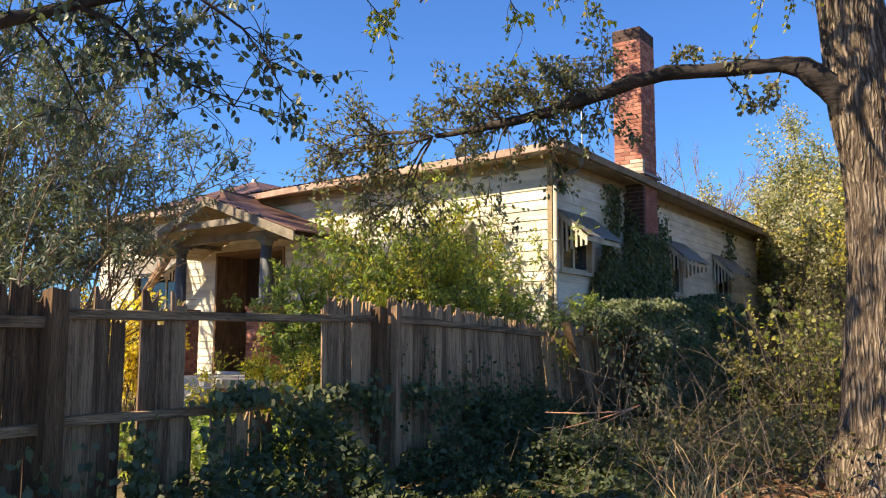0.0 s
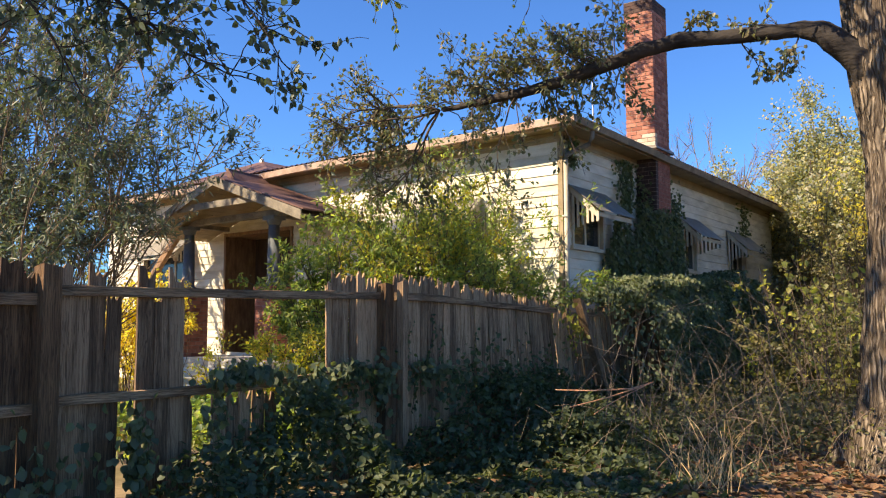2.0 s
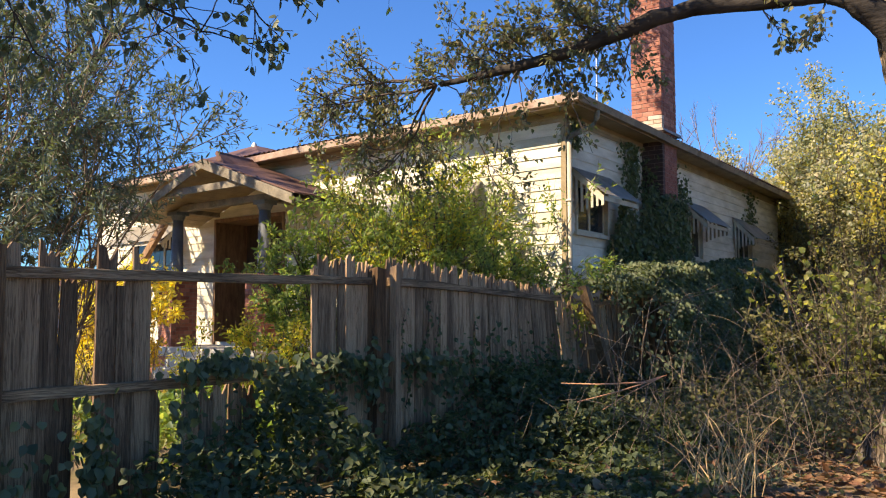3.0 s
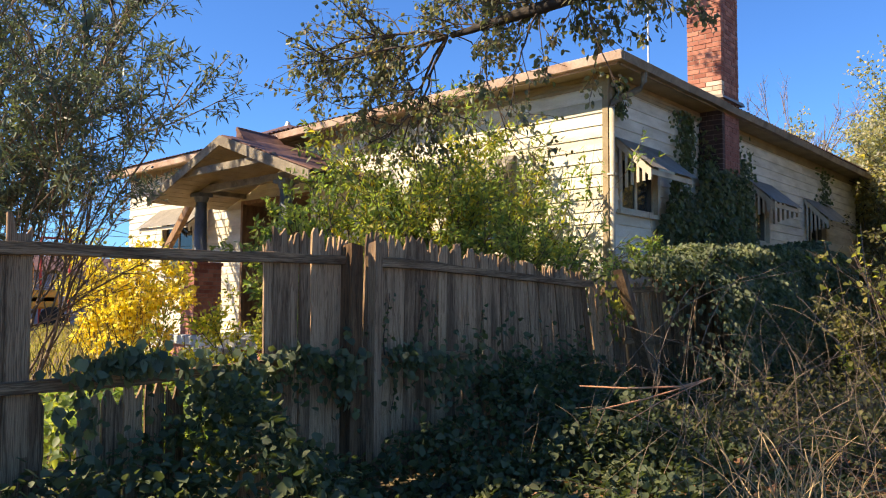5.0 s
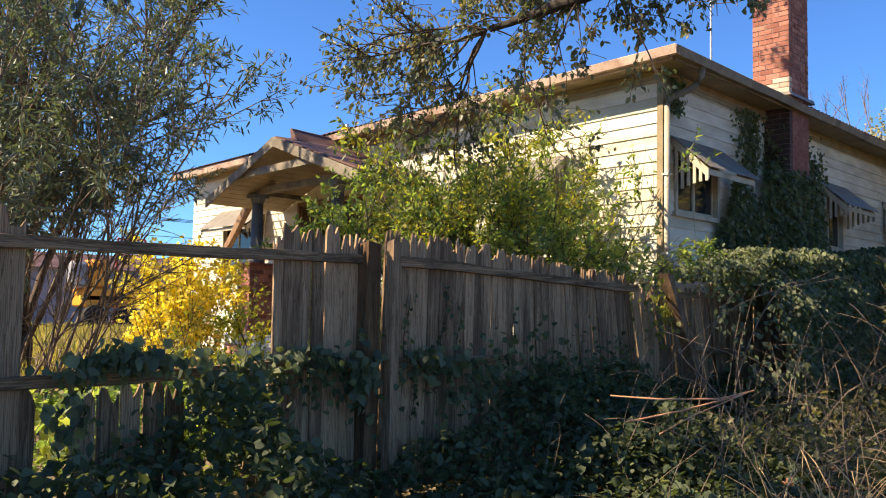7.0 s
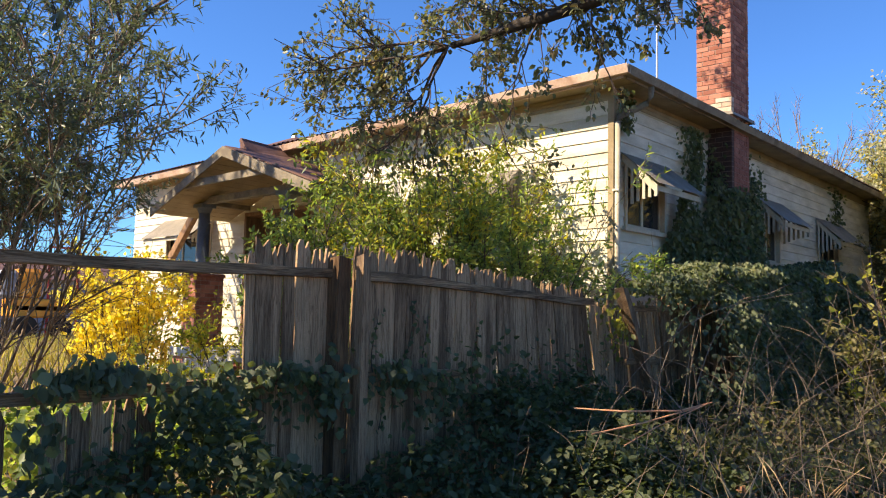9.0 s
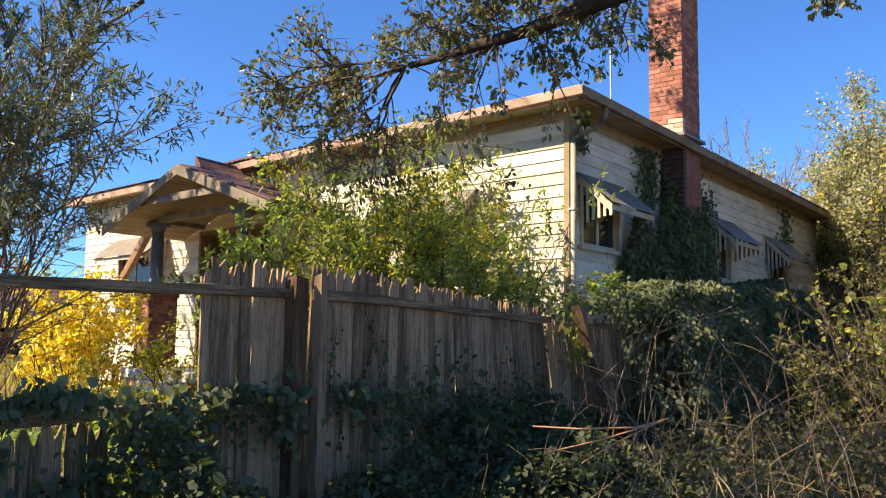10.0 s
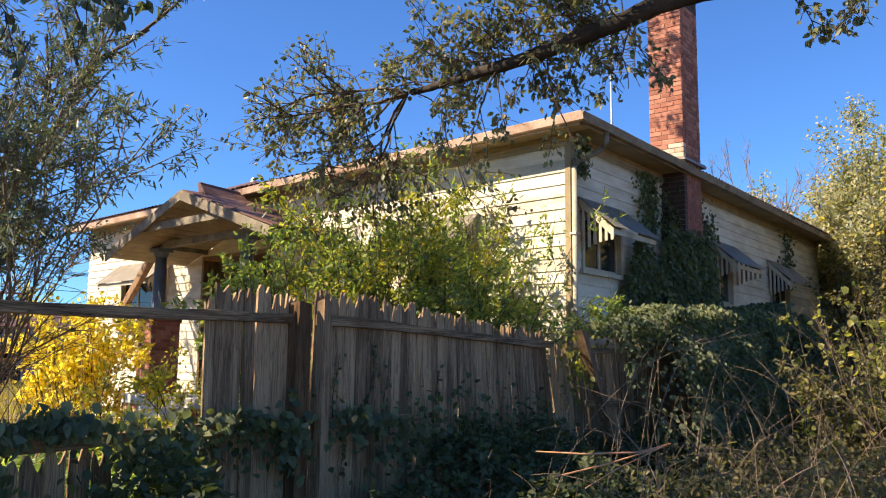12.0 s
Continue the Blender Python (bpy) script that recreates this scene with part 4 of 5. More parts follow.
# ---- street tree ----
def ribbed_trunk(pts, radii, sides, seed, ridge=0.06):
    """A trunk with furrowed bark: plates that run along it and split."""
    g = Geo()
    pts = [Vector(p) for p in pts]
    dense, rad = [], []
    for i in range(len(pts) - 1):
        for k in range(10):
            q = k / 10
            dense.append(pts[i].lerp(pts[i + 1], q))
            rad.append(radii[i] + (radii[i + 1] - radii[i]) * q)
    dense.append(pts[-1])
    rad.append(radii[-1])
    for i, p in enumerate(dense):
        d = (dense[min(i + 1, len(dense) - 1)] - dense[max(i - 1, 0)]).normalized()
        a = d.cross(Vector((0, 1, 0.05))).normalized()
        b = d.cross(a)
        for j in range(sides):
            t = 2 * math.pi * j / sides
            c = Vector((math.cos(t), math.sin(t)))
            wav = noise.noise(Vector((c.x * 1.2, c.y * 1.2, p.z * 0.5 + seed))) * 0.07
            fur = abs(noise.noise(Vector((c.x * 7.5, c.y * 7.5, p.z * 1.3 + seed)))) * 2.0
            fur2 = abs(noise.noise(Vector((c.x * 16, c.y * 16, p.z * 3.2 + seed + 9))))
            flare = 0.22 * max(0, 0.55 - p.z) * (1 + 0.9 * math.sin(t * 4 + seed)) if p.z < 0.55 else 0.0
            rr = rad[i] * (1 + wav + ridge * (min(fur, 1.0) - 0.5) + 0.03 * fur2) + flare
            g.v.append(tuple(p + a * c.x * rr + b * c.y * rr))
    n = len(dense)
    for i in range(n - 1):
        for j in range(sides):
            j2 = (j + 1) % sides
            g.f.append((i * sides + j, i * sides + j2, (i + 1) * sides + j2, (i + 1) * sides + j))
    g.f.append(tuple((n - 1) * sides + j for j in range(sides)))
    return g


elm = thing("street_tree", (-1.32, 9.78, 0), "large street tree with furrowed grey-brown bark and a long low limb", "tree")
tk = ribbed_trunk([(-1.27, 9.83, -0.1), (-1.22, 9.86, 0.8), (-1.15, 9.88, 2.0), (-1.13, 9.86, 3.2), (-1.20, 9.80, 4.1), (-1.36, 9.74, 5.2), (-1.48, 9.7, 6.6), (-1.6, 9.6, 8.5)],
                  [0.52, 0.46, 0.40, 0.38, 0.41, 0.32, 0.28, 0.18], 120, 2.0, 0.13)
part("trunk", tk.mesh("trunk", bark, True), elm)
ra = np.random.RandomState(5)
LIMB = [(-1.12, 9.84, 3.72), (-1.44, 9.6, 4.20), (-1.80, 9.40, 4.53), (-2.02, 9.4, 4.62), (-2.62, 9.3, 4.64), (-3.23, 9.1, 4.66), (-3.6, 8.95, 4.58), (-3.81, 8.9, 4.51), (-4.07, 8.82, 4.44), (-4.6, 8.75, 4.33), (-5.12, 8.72, 4.28), (-5.8, 8.78, 4.28), (-6.4, 8.85, 4.30)]
LIMB_R = [0.24, 0.185, 0.115, 0.09, 0.082, 0.085, 0.085, 0.084, 0.08, 0.07, 0.06, 0.046, 0.034]
bend, girth = [], []
for i in range(len(LIMB) - 1):
    for k in range(8):
        q = k / 8
        kn = noise.noise(Vector((i * 1.7 + q * 1.7, 4.2, 1.1)))
        bend.append(Vector(LIMB[i]).lerp(Vector(LIMB[i + 1]), q) + Vector((0, 0, 0.012 * kn)))
        girth.append((LIMB_R[i] + (LIMB_R[i + 1] - LIMB_R[i]) * q) * (1 + 0.16 * kn + 0.10 * noise.noise(Vector((i * 6.1 + q * 6.1, 8.0, 2.0)))))
part("limb", Geo().tube(bend, girth, 14).mesh("limb", shaded_limb_bark, True), elm, "long dark horizontal limb")
lines, tips = [], []
L = np.array(LIMB)
# arching end sprays
for d, ln in (((-1, 0.05, -0.10), 1.9), ((-1, 0.25, -0.35), 1.8), ((-0.8, -0.2, 0.25), 1.3), ((-0.6, 0.15, -0.7), 1.5), ((-0.9, 0.5, 0.1), 1.4), ((-1, -0.3, -0.2), 1.5), ((-0.9, 0.1, 0.1), 1.5)):
    grow(ra, L[-1], d, ln, 0.018, 0, 2, lines, tips, 0.14, -0.03, 0.95, 8, 0.48, 0.11)
for i, d, ln in ((11, (-0.5, 0.1, -0.9), 1.5), (10, (-0.3, 0.0, -1.0), 1.3), (12, (-0.5, 0.1, -0.9), 1.6), (9, (-0.2, 0.2, -0.9), 0.9), (7, (-0.2, -0.2, -0.8), 0.6), (3, (-0.2, 0.0, -0.9), 0.7), (3, (-0.9, 0.0, 0.5), 0.7), (4, (0.1, 0.0, -0.8), 0.5), (5, (0.3, 0.0, 0.9), 0.4)):
    grow(ra, L[i], d, ln, 0.011, 0, 2, lines, tips, 0.16, -0.02, 0.9, 4, 0.5, 0.10)
for k in range(30):
    i = 7 + k * 5 // 30
    q = L[i] + (L[i + 1] - L[i]) * ra.uniform()
    grow(ra, q, (ra.uniform(-0.9, 0.1), ra.uniform(-0.5, 0.5), ra.uniform(0.1, 1.0)), ra.uniform(0.5, 0.95), 0.009, 0, 2, lines, tips, 0.18, -0.02, 1.0, 4, 0.5, 0.09)
for k in range(16):
    i = 7 + k * 4 // 16
    q = L[i] + (L[i + 1] - L[i]) * ra.uniform()
    grow(ra, q, (ra.uniform(-0.5, 0.5), ra.uniform(-0.4, 0.4), ra.uniform(-1.0, 0.5)), ra.uniform(0.4, 0.75), 0.008, 0, 2, lines, tips, 0.18, -0.03, 1.0, 3, 0.5, 0.09)
tagged(part("twig_growth", sticks("twig_growth", lines, twig_bark), elm), kind="stuff")
P, A = leaf_sites(ra, tips, 6, 0.7, 0.03)
part("foliage", leaves("foliage", P, A, 0.068, 0.042, elm_leaf, 1, 0.2), elm, "sparse green and brown autumn leaves")
# sprays that hang from the crown overhead
lines, tips = [], []
for p, d, ln in (((-5.6, 6.3, 5.35), (0.1, 0.1, -1), 0.9), ((-5.1, 6.55, 5.4), (0.1, 0, -1), 0.8), ((-4.2, 7.1, 5.5), (0, 0, -1), 0.95), ((-3.9, 7.2, 5.5), (0.1, 0, -1), 0.9), ((-3.55, 7.3, 5.5), (0.1, 0.1, -1), 0.75), ((-2.3, 8.9, 5.9), (0.1, 0, -1), 0.95), ((-1.95, 9.1, 5.9), (-0.1, 0, -1), 0.9), ((-3.0, 8.0, 5.7), (0.1, 0, -1), 0.5)):
    grow(ra, p, d, ln, 0.008, 0, 1, lines, tips, 0.2, -0.05, 0.7, 6, 0.45, 0.08)
P, A = leaf_sites(ra, tips, 9, 0.9, 0.02)
tagged(part("hanging_growth", sticks("hanging_growth", lines, twig_bark), elm), kind="stuff")
part("hanging_foliage", leaves("hanging_foliage", P, A, 0.07, 0.042, lime_leaf, 2, 0.2), elm, "yellow-green leaves on hanging twigs")
# unseen crown, weighted towards the sun to shade limb and trunk
lines, tips = [], []
for k in range(16):
    t = k * 2.4
    grow(ra, (-1.55, 9.6, 6.1 + 0.15 * k), (0.8 * math.cos(t) - 0.75, 0.8 * math.sin(t) - 0.75, 0.22), 3.8, 0.09, 0, 2, lines, tips, 0.12, 0.02, 0.7, 5, 0.6, 0.3)
lines = [(p, r) for p, r in lines if min(q[2] for q in p) > 6.0]
tips = [p for p in tips if min(q[2] for q in p) > 6.1 and max(q[1] for q in p) < 10.2]
P, A = leaf_sites(ra, tips, 3, 0.5, 0.12)
part("crown_wood", sticks("crown_wood", lines, shaded_limb_bark), elm)
part("crown", leaves("crown", P, A, 0.11, 0.07, elm_leaf, 3), elm)

# added unseen far side of the crown, over the verge, dims the side wall
lines, tips = [], []
for k in range(16):
    t = k * 2.4
    grow(ra, (-1.55, 9.65, 7.8 + 0.12 * k), (0.9 * math.cos(t) - 0.1, 0.9 * math.sin(t) + 0.6, 0.42), 4.6, 0.08, 0, 2, lines, tips, 0.12, 0.02, 0.7, 5, 0.6, 0.3)
lines = [(p, r) for p, r in lines if min(q[2] for q in p) > 7.7]
tips = [p for p in tips if min(q[2] for q in p) > 8.6]
P, A = leaf_sites(ra, tips, 7, 0.5, 0.14)
part("far_crown_wood", sticks("far_crown_wood", lines, shaded_limb_bark), elm)
part("added_far_crown", leaves("added_far_crown", P, A, 0.12, 0.08, elm_leaf, 24), elm)
# unseen high limb reaching over the roof, added to dapple the chimney
high = [(-1.55, 9.65, 7.2), (-2.6, 10.1, 8.4), (-4.4, 10.9, 9.4), (-6.4, 11.9, 9.9), (-8.4, 12.7, 10.3)]
lines, tips = [(high, [0.13, 0.11, 0.085, 0.06, 0.035])], []
H = np.array(high)
for k in range(15):
    q = H[3] + (H[4] - H[3]) * (k / 11.0)
    grow(ra, q, (ra.uniform(-0.9, 0.3), ra.uniform(-0.7, 0.8), ra.uniform(-0.25, 0.6)), ra.uniform(0.8, 1.5), 0.014, 0, 2, lines, tips, 0.16, 0.0, 0.9, 4, 0.5, 0.12)
P, A = leaf_sites(ra, tips, 11, 0.5, 0.07)
part("high_limb", sticks("high_limb", lines, shaded_limb_bark, 6), elm)
part("added_shade_foliage", leaves("added_shade_foliage", P, A, 0.085, 0.055, elm_leaf, 21), elm)

# ---- tree whose branches hang in over the fence ----
ash = thing("overhanging_tree", (-8.2, 0.6, 0), "broad-leaved tree with dark branches hanging over the fence", "tree")
part("trunk", ribbed_trunk([(-8.2, 0.6, -0.1), (-8.15, 0.65, 1.5), (-8.0, 0.8, 3.0), (-7.8, 1.1, 4.6), (-7.6, 1.6, 6.5)], [0.3, 0.26, 0.24, 0.2, 0.14], 48, 7.0).mesh("trunk", bark, True), ash)
rb2 = np.random.RandomState(11)
lines, tips = [], []
main = [(-7.95, 0.85, 3.3), (-7.5, 1.5, 4.0), (-6.95, 2.3, 4.05), (-6.36, 3.06, 4.0), (-6.15, 3.21, 4.06), (-5.89, 3.38, 4.13), (-5.57, 3.6, 4.2), (-5.0, 3.9, 4.35)]
lines.append((main, np.linspace(0.09, 0.022, len(main))))
second = [(-5.89, 3.38, 4.13), (-5.70, 3.52, 4.04), (-5.6, 3.61, 3.95), (-5.51, 3.68, 3.85), (-5.47, 3.74, 3.66)]
lines.append((second, np.linspace(0.024, 0.014, 5)))
third = [(-5.49, 3.70, 3.78), (-5.38, 3.79, 3.74), (-5.21, 3.94, 3.54), (-5.05, 4.05, 3.45), (-4.9, 4.15, 3.35)]
lines.append((third, np.linspace(0.016, 0.006, 5)))
fourth = [(-6.2, 3.18, 4.03), (-6.08, 3.29, 3.85), (-5.97, 3.40, 3.58), (-5.87, 3.51, 3.3)]
lines.append((fourth, np.linspace(0.016, 0.006, 4)))
fifth = [(-5.2, 3.8, 4.3), (-5.0, 3.98, 4.12), (-4.82, 4.15, 3.95), (-4.68, 4.28, 3.7), (-4.6, 4.35, 3.5)]
lines.append((fifth, np.linspace(0.016, 0.005, 5)))
for line, every in ((main[3:], 3), (second, 4), (third, 3), (fourth, 2), (fifth, 3)):
    for q in line:
        for k in range(every):
            d = unit(rb2.normal(size=3) + [0.35, 0.15, -0.25])
            grow(rb2, q, d, rb2.uniform(0.3, 0.65), 0.006, 0, 1, lines, tips, 0.2, -0.04, 0.8, 3, 0.6, 0.07)
tagged(part("near_branch_growth", sticks("near_branch_growth", lines, shaded_limb_bark, 6), ash), kind="stuff")
P, A = leaf_sites(rb2, tips, 5, 0.9, 0.02)
part("near_foliage", leaves("near_foliage", P, A, 0.075, 0.05, shaded_ash_leaf, 4, 0.1), ash, "broad dull green leaves")
# unseen crown, spread to shade the fence foot and the brambles
lines, tips = [], []
for k in range(13):
    t = k * 2.4
    grow(rb2, (-7.7, 1.4, 5.4 + 0.2 * k), (0.75 * math.cos(t) + 0.1, 1.2 * math.sin(t) + 0.2, 0.3), 3.3, 0.08, 0, 2, lines, tips, 0.12, 0.02, 0.7, 5, 0.6, 0.3)
gap_way = np.array(to_sun)
GAPS = ((np.array([-2.5, 8.0, 0.4]), 0.85), (np.array([-2.6, 12.3, 1.2]), 1.3), (np.array([-3.2, 15.5, 1.4]), 1.6))   # holes cut in the crown along the sun's way, to light chosen spots
keep = [p for p in tips if min(q[2] for q in p) > 5.6 and min(q[0] for q in p) > -10.5 and all(np.linalg.norm(np.cross(np.asarray(p[0]) - g, gap_way)) > w for g, w in GAPS)]
P, A = leaf_sites(rb2, keep, 21, 0.4, 0.16)
part("crown_wood", sticks("crown_wood", [(p, r) for p, r in lines if min(q[2] for q in p) > 5.4], shaded_limb_bark), ash)
part("crown", leaves("crown", P, A, 0.15, 0.10, elm_leaf, 5), ash)

# ---- tall willow-leaved shrub in the yard ----
def stems_shrub(name, label, at, n, height, spread, mats, leaf, seed, per, wood=twig_bark, pull=0.03, thick=0.03, lean=(0, 0), kids=5, last=2, droop=0.3, low=0.3, twig=0.32, bare=0.0, puff=0.03, lift=0.0):
    t = thing(name, at, label, "shrub" if height < 4 else "tree")
    r = np.random.RandomState(seed)
    lines, tips = [], []
    for k in range(n):
        own = []
        a = r.uniform(0, 2 * math.pi)
        s = spread * math.sqrt(r.uniform(0.05, 1))
        d = (math.cos(a) * s + lean[0], math.sin(a) * s + lean[1], 1.0)
        p = (at[0] + math.cos(a) * low * r.uniform(0, 1), at[1] + math.sin(a) * low * r.uniform(0, 1), at[2])
        grow(r, p, d, height * r.uniform(0.65, 1.05), thick * r.uniform(0.6, 1.1), 0, last, own, tips, 0.07, pull, 0.75, kids, twig, 0.2)
        part("stem", sticks("stem", own, wood), t)
    tips = [q for q in tips if q[0][2] > bare + r.normal() * 0.25 * (bare > 0)]
    if lift:   # the crown rises towards the house
        tips = [q for q in tips if q[0][2] > bare + lift * max(0.0, (q[0][0] - at[0] + q[0][1] - at[1]) * 0.7 - 0.2)]
    P, A = leaf_sites(r, tips, per, droop, puff)
    part("foliage", leaves("foliage", P, A, leaf[0], leaf[1], mats, seed, 0.3), t)
    return t


stems_shrub("willow_shrub", "tall many-stemmed shrub with narrow dark green leaves", (-11.4, 6.05, 0), 21, 5.4, 0.42, willow_leaf, (0.135, 0.025), 31, 15, pull=0.02, thick=0.022, lean=(0.16, 0.17), kids=8, low=0.7, twig=0.31, bare=2.3, puff=0.05, lift=0.22, droop=0.4, wood=cane)
stems_shrub("willow_shrub", "many-stemmed shrub with narrow leaves beside the fence", (-10.4, 4.6, 0), 12, 4.6, 0.40, willow_leaf, (0.14, 0.024), 33, 15, pull=0.02, thick=0.025, kids=7, low=0.7, twig=0.30, bare=1.1, droop=0.7, wood=cane)
stems_shrub("gold_shrub", "shrub in bright yellow autumn leaf beside the porch", (-14.1, 9.5, 0), 30, 2.35, 0.40, gold_leaf, (0.085, 0.06), 35, 9, pull=0.02, thick=0.012, kids=5, last=2, low=0.5, twig=0.36)
stems_shrub("leafy_shrub", "loose green and yellow-green shrub against the sunlit wall", (-7.35, 10.3, 0.0), 30, 2.95, 0.50, shrub_leaf, (0.09, 0.034), 37, 13, thick=0.014, kids=6, last=2, low=0.7, lean=(0.05, 0.0), bare=0.8)
stems_shrub("leafy_shrub", "loose green shrub behind the fence by the porch", (-8.2, 9.25, 0.0), 28, 2.75, 0.40, shrub_leaf, (0.09, 0.036), 39, 17, thick=0.014, kids=6, last=2, low=0.7, bare=0.8)
stems_shrub("wall_shrub", "tall thin twiggy shrub standing close to the sunlit wall", (-8.3, 11.7, 0.0), 18, 3.9, 0.28, shrub_leaf, (0.10, 0.034), 40, 13, thick=0.012, kids=5, last=2, low=0.6, bare=1.5)
stems_shrub("wall_shrub", "airy twiggy shrub throwing leaf shadows on the wall by the corner", (-7.95, 12.0, 0.0), 18, 3.7, 0.22, shrub_leaf, (0.13, 0.034), 44, 8, thick=0.010, kids=5, last=2, low=0.5, bare=1.5)
stems_shrub("yellowing_shrub", "tall shrub with yellow-green tips below the limb", (-7.9, 9.9, 0.0), 20, 3.5, 0.34, lime_leaf, (0.08, 0.03), 42, 15, thick=0.012, kids=6, last=2, low=0.6, bare=2.0)
stems_shrub("small_shrub", "low shrub with ochre seed heads behind the fence gap", (-7.4, 6.6, 0.0), 14, 1.5, 0.5, lime_leaf, (0.05, 0.025), 41, 14, thick=0.008, kids=5, last=2, low=0.4)
stems_shrub("vine_shrub", "shrub of broad yellow-green vine leaves past the ivy", (-2.5, 12.9, 0.0), 16, 2.5, 0.36, vine_leaf, (0.095, 0.08), 43, 2, thick=0.010, kids=4, last=2, low=0.6)
for x, y, h, seed in ((-3.5, 14.8, 1.5, 45), (-2.3, 15.6, 1.6, 46), (-3.4, 17.6, 2.2, 47), (-1.5, 13.4, 1.2, 48), (-3.7, 21.0, 3.4, 49), (-4.3, 24.0, 4.2, 50), (-2.6, 21.6, 3.6, 52)):
    stems_shrub("olive_shrub", "open olive-green shrub in the verge", (x, y, 0.0), 16, h, 0.5, olive_leaf, (0.08, 0.05), seed, 10, thick=0.012, kids=5, last=2, low=0.7, twig=0.36)
# tall crown stays unseen, raised and thickened to shade the porch gable
stems_shrub("leaning_tree", "leaning tree with narrow leaves beyond the yard shrubs", (-18.3, 8.0, 0), 15, 9.6, 0.26, willow_leaf, (0.17, 0.036), 58, 60, thick=0.10, lean=(0.16, 0.0), kids=9, last=2, low=0.5, twig=0.28, bare=7.3)

stems_shrub("golden_sapling", "small tree in golden autumn leaf past the hedge", (-3.1, 20.0, 0), 14, 4.9, 0.13, gold_leaf, (0.09, 0.07), 59, 3, thick=0.016, kids=6, last=2, low=0.4, twig=0.24, bare=2.9)

# ---- trees beyond ----
stems_shrub("background_tree", "tall bushy tree turning yellow behind the house", (-4.0, 28.0, 0), 44, 6.3, 0.46, wood_leaf, (0.11, 0.07), 51, 85, thick=0.05, kids=7, last=2, low=1.6, twig=0.36, puff=0.16)
stems_shrub("background_tree", "bushy tree turning yellow beyond the back fence", (-1.4, 24.5, 0), 26, 5.4, 0.44, wood_leaf, (0.11, 0.07), 53, 80, thick=0.05, kids=7, last=2, low=1.2, twig=0.36, puff=0.16)
stems_shrub("background_tree", "lower green and yellow tree behind the roof", (-6.6, 29.0, 0), 28, 5.6, 0.42, wood_leaf, (0.11, 0.07), 55, 80, thick=0.05, kids=6, last=2, low=1.4, twig=0.36, puff=0.16)
stems_shrub("background_tree", "low yellowing tree along the roofline", (-8.8, 27.0, 0), 26, 5.2, 0.40, wood_leaf, (0.11, 0.07), 56, 80, thick=0.05, kids=6, last=2, low=1.4, twig=0.36, puff=0.16)
bare = thing("bare_tree", (-9.8, 30.0, 0), "leafless grey tree behind the chimney", "tree")
rc = np.random.RandomState(57)
lines, tips = [], []
for k in range(9):
    a = rc.uniform(0, 6.28)
    grow(rc, (-9.8, 30, 0.0), (0.35 * math.cos(a), 0.35 * math.sin(a), 1), 6.7, 0.05, 0, 3, lines, tips, 0.07, 0.03, 0.7, 5, 0.42, 0.25)
tagged(part("bare_growth", sticks("bare_growth", lines, bare_twig), bare), kind="stuff")


# ---- ivy and brambles ----
def mound(y, x):
    """Height of the brambles along the fence."""
    base = 0.44 + 0.46 * math.exp(-((y - 5.4) / 0.36) ** 4) + 0.2 * math.exp(-((y - 4.5) / 0.62) ** 4) - 0.2 * math.exp(-((y - 6.4) / 0.5) ** 2) + 0.36 * math.exp(-((y - 9.0) / 1.15) ** 4) + 0.15 * max(0.0, min(1.0, y - 9.6)) - 0.12 * max(0.0, min(1.0, 4.3 - y))
    edge = max(0.0, (x + 5.15)) * (0.42 if y > 6.5 else 0.55)
    return max(0.06, base - edge + 0.24 * noise.noise(Vector((x * 2.0, y * 2.0, 1))) + 0.10 * noise.noise(Vector((x * 6, y * 6, 2))))


ri = np.random.RandomState(61)


def scatter(n, x, y, height, deep, seed, ax=(0.5, -0.2, -0.1), thin=0.0):
    """Leaf places under a height; with thin, the outer edges straggle out."""
    r = np.random.RandomState(seed)
    X, Y = r.uniform(*x, n), r.uniform(*y, n)
    X, Y = X + thin * r.exponential(1.0, n) * (r.uniform(0, 1, n) < 0.4), Y - thin * r.exponential(1.0, n) * (Y < y[0] + 1.0)
    H = np.array([height(b, a) for a, b in zip(X, Y)])
    Z = np.maximum(0.03, H - deep * r.uniform(0, 1, n) ** 2)
    A = unit(r.normal(size=(n, 3))) * 0.9 + np.array(ax)
    return np.stack([X, Y, Z], 1), A


bram = thing("bramble_thicket", (-4.6, 6.5, 0), "dark green bramble and ivy thicket along the foot of the fence", "bramble", kind="stuff")
P, A = scatter(48000, (-5.36, -2.75), (1.5, 14.0), mound, 0.5, 62, thin=0.28)
part("foliage", leaves("foliage", P, A, 0.062, 0.044, bramble_leaf, 6, 0.8), bram)
P, A = scatter(11500, (-5.36, -3.1), (1.5, 13.0), lambda y, x: mound(y, x) + 0.03, 0.3, 64, (0.4, -0.3, -0.35), 0.25)
part("broad_foliage", leaves("broad_foliage", P, A, 0.085, 0.066, bramble_leaf, 16, 0.9), bram)
P, A = scatter(7000, (-4.2, -1.2), (9.0, 19.0), lambda y, x: 0.55 + 0.3 * noise.noise(Vector((x * 1.4, y * 1.4, 8))) + 0.2 * noise.noise(Vector((x * 4, y * 4, 9))), 0.5, 65)
part("verge_foliage", leaves("verge_foliage", P, A, 0.07, 0.045, olive_leaf, 17, 0.8), bram, "olive weeds and low brambles in the verge")
P, A = scatter(9500, (-7.6, -5.5), (4.6, 9.5), lambda y, x: 0.72 + 0.15 * noise.noise(Vector((x * 2, y * 2, 5))), 0.5, 63)
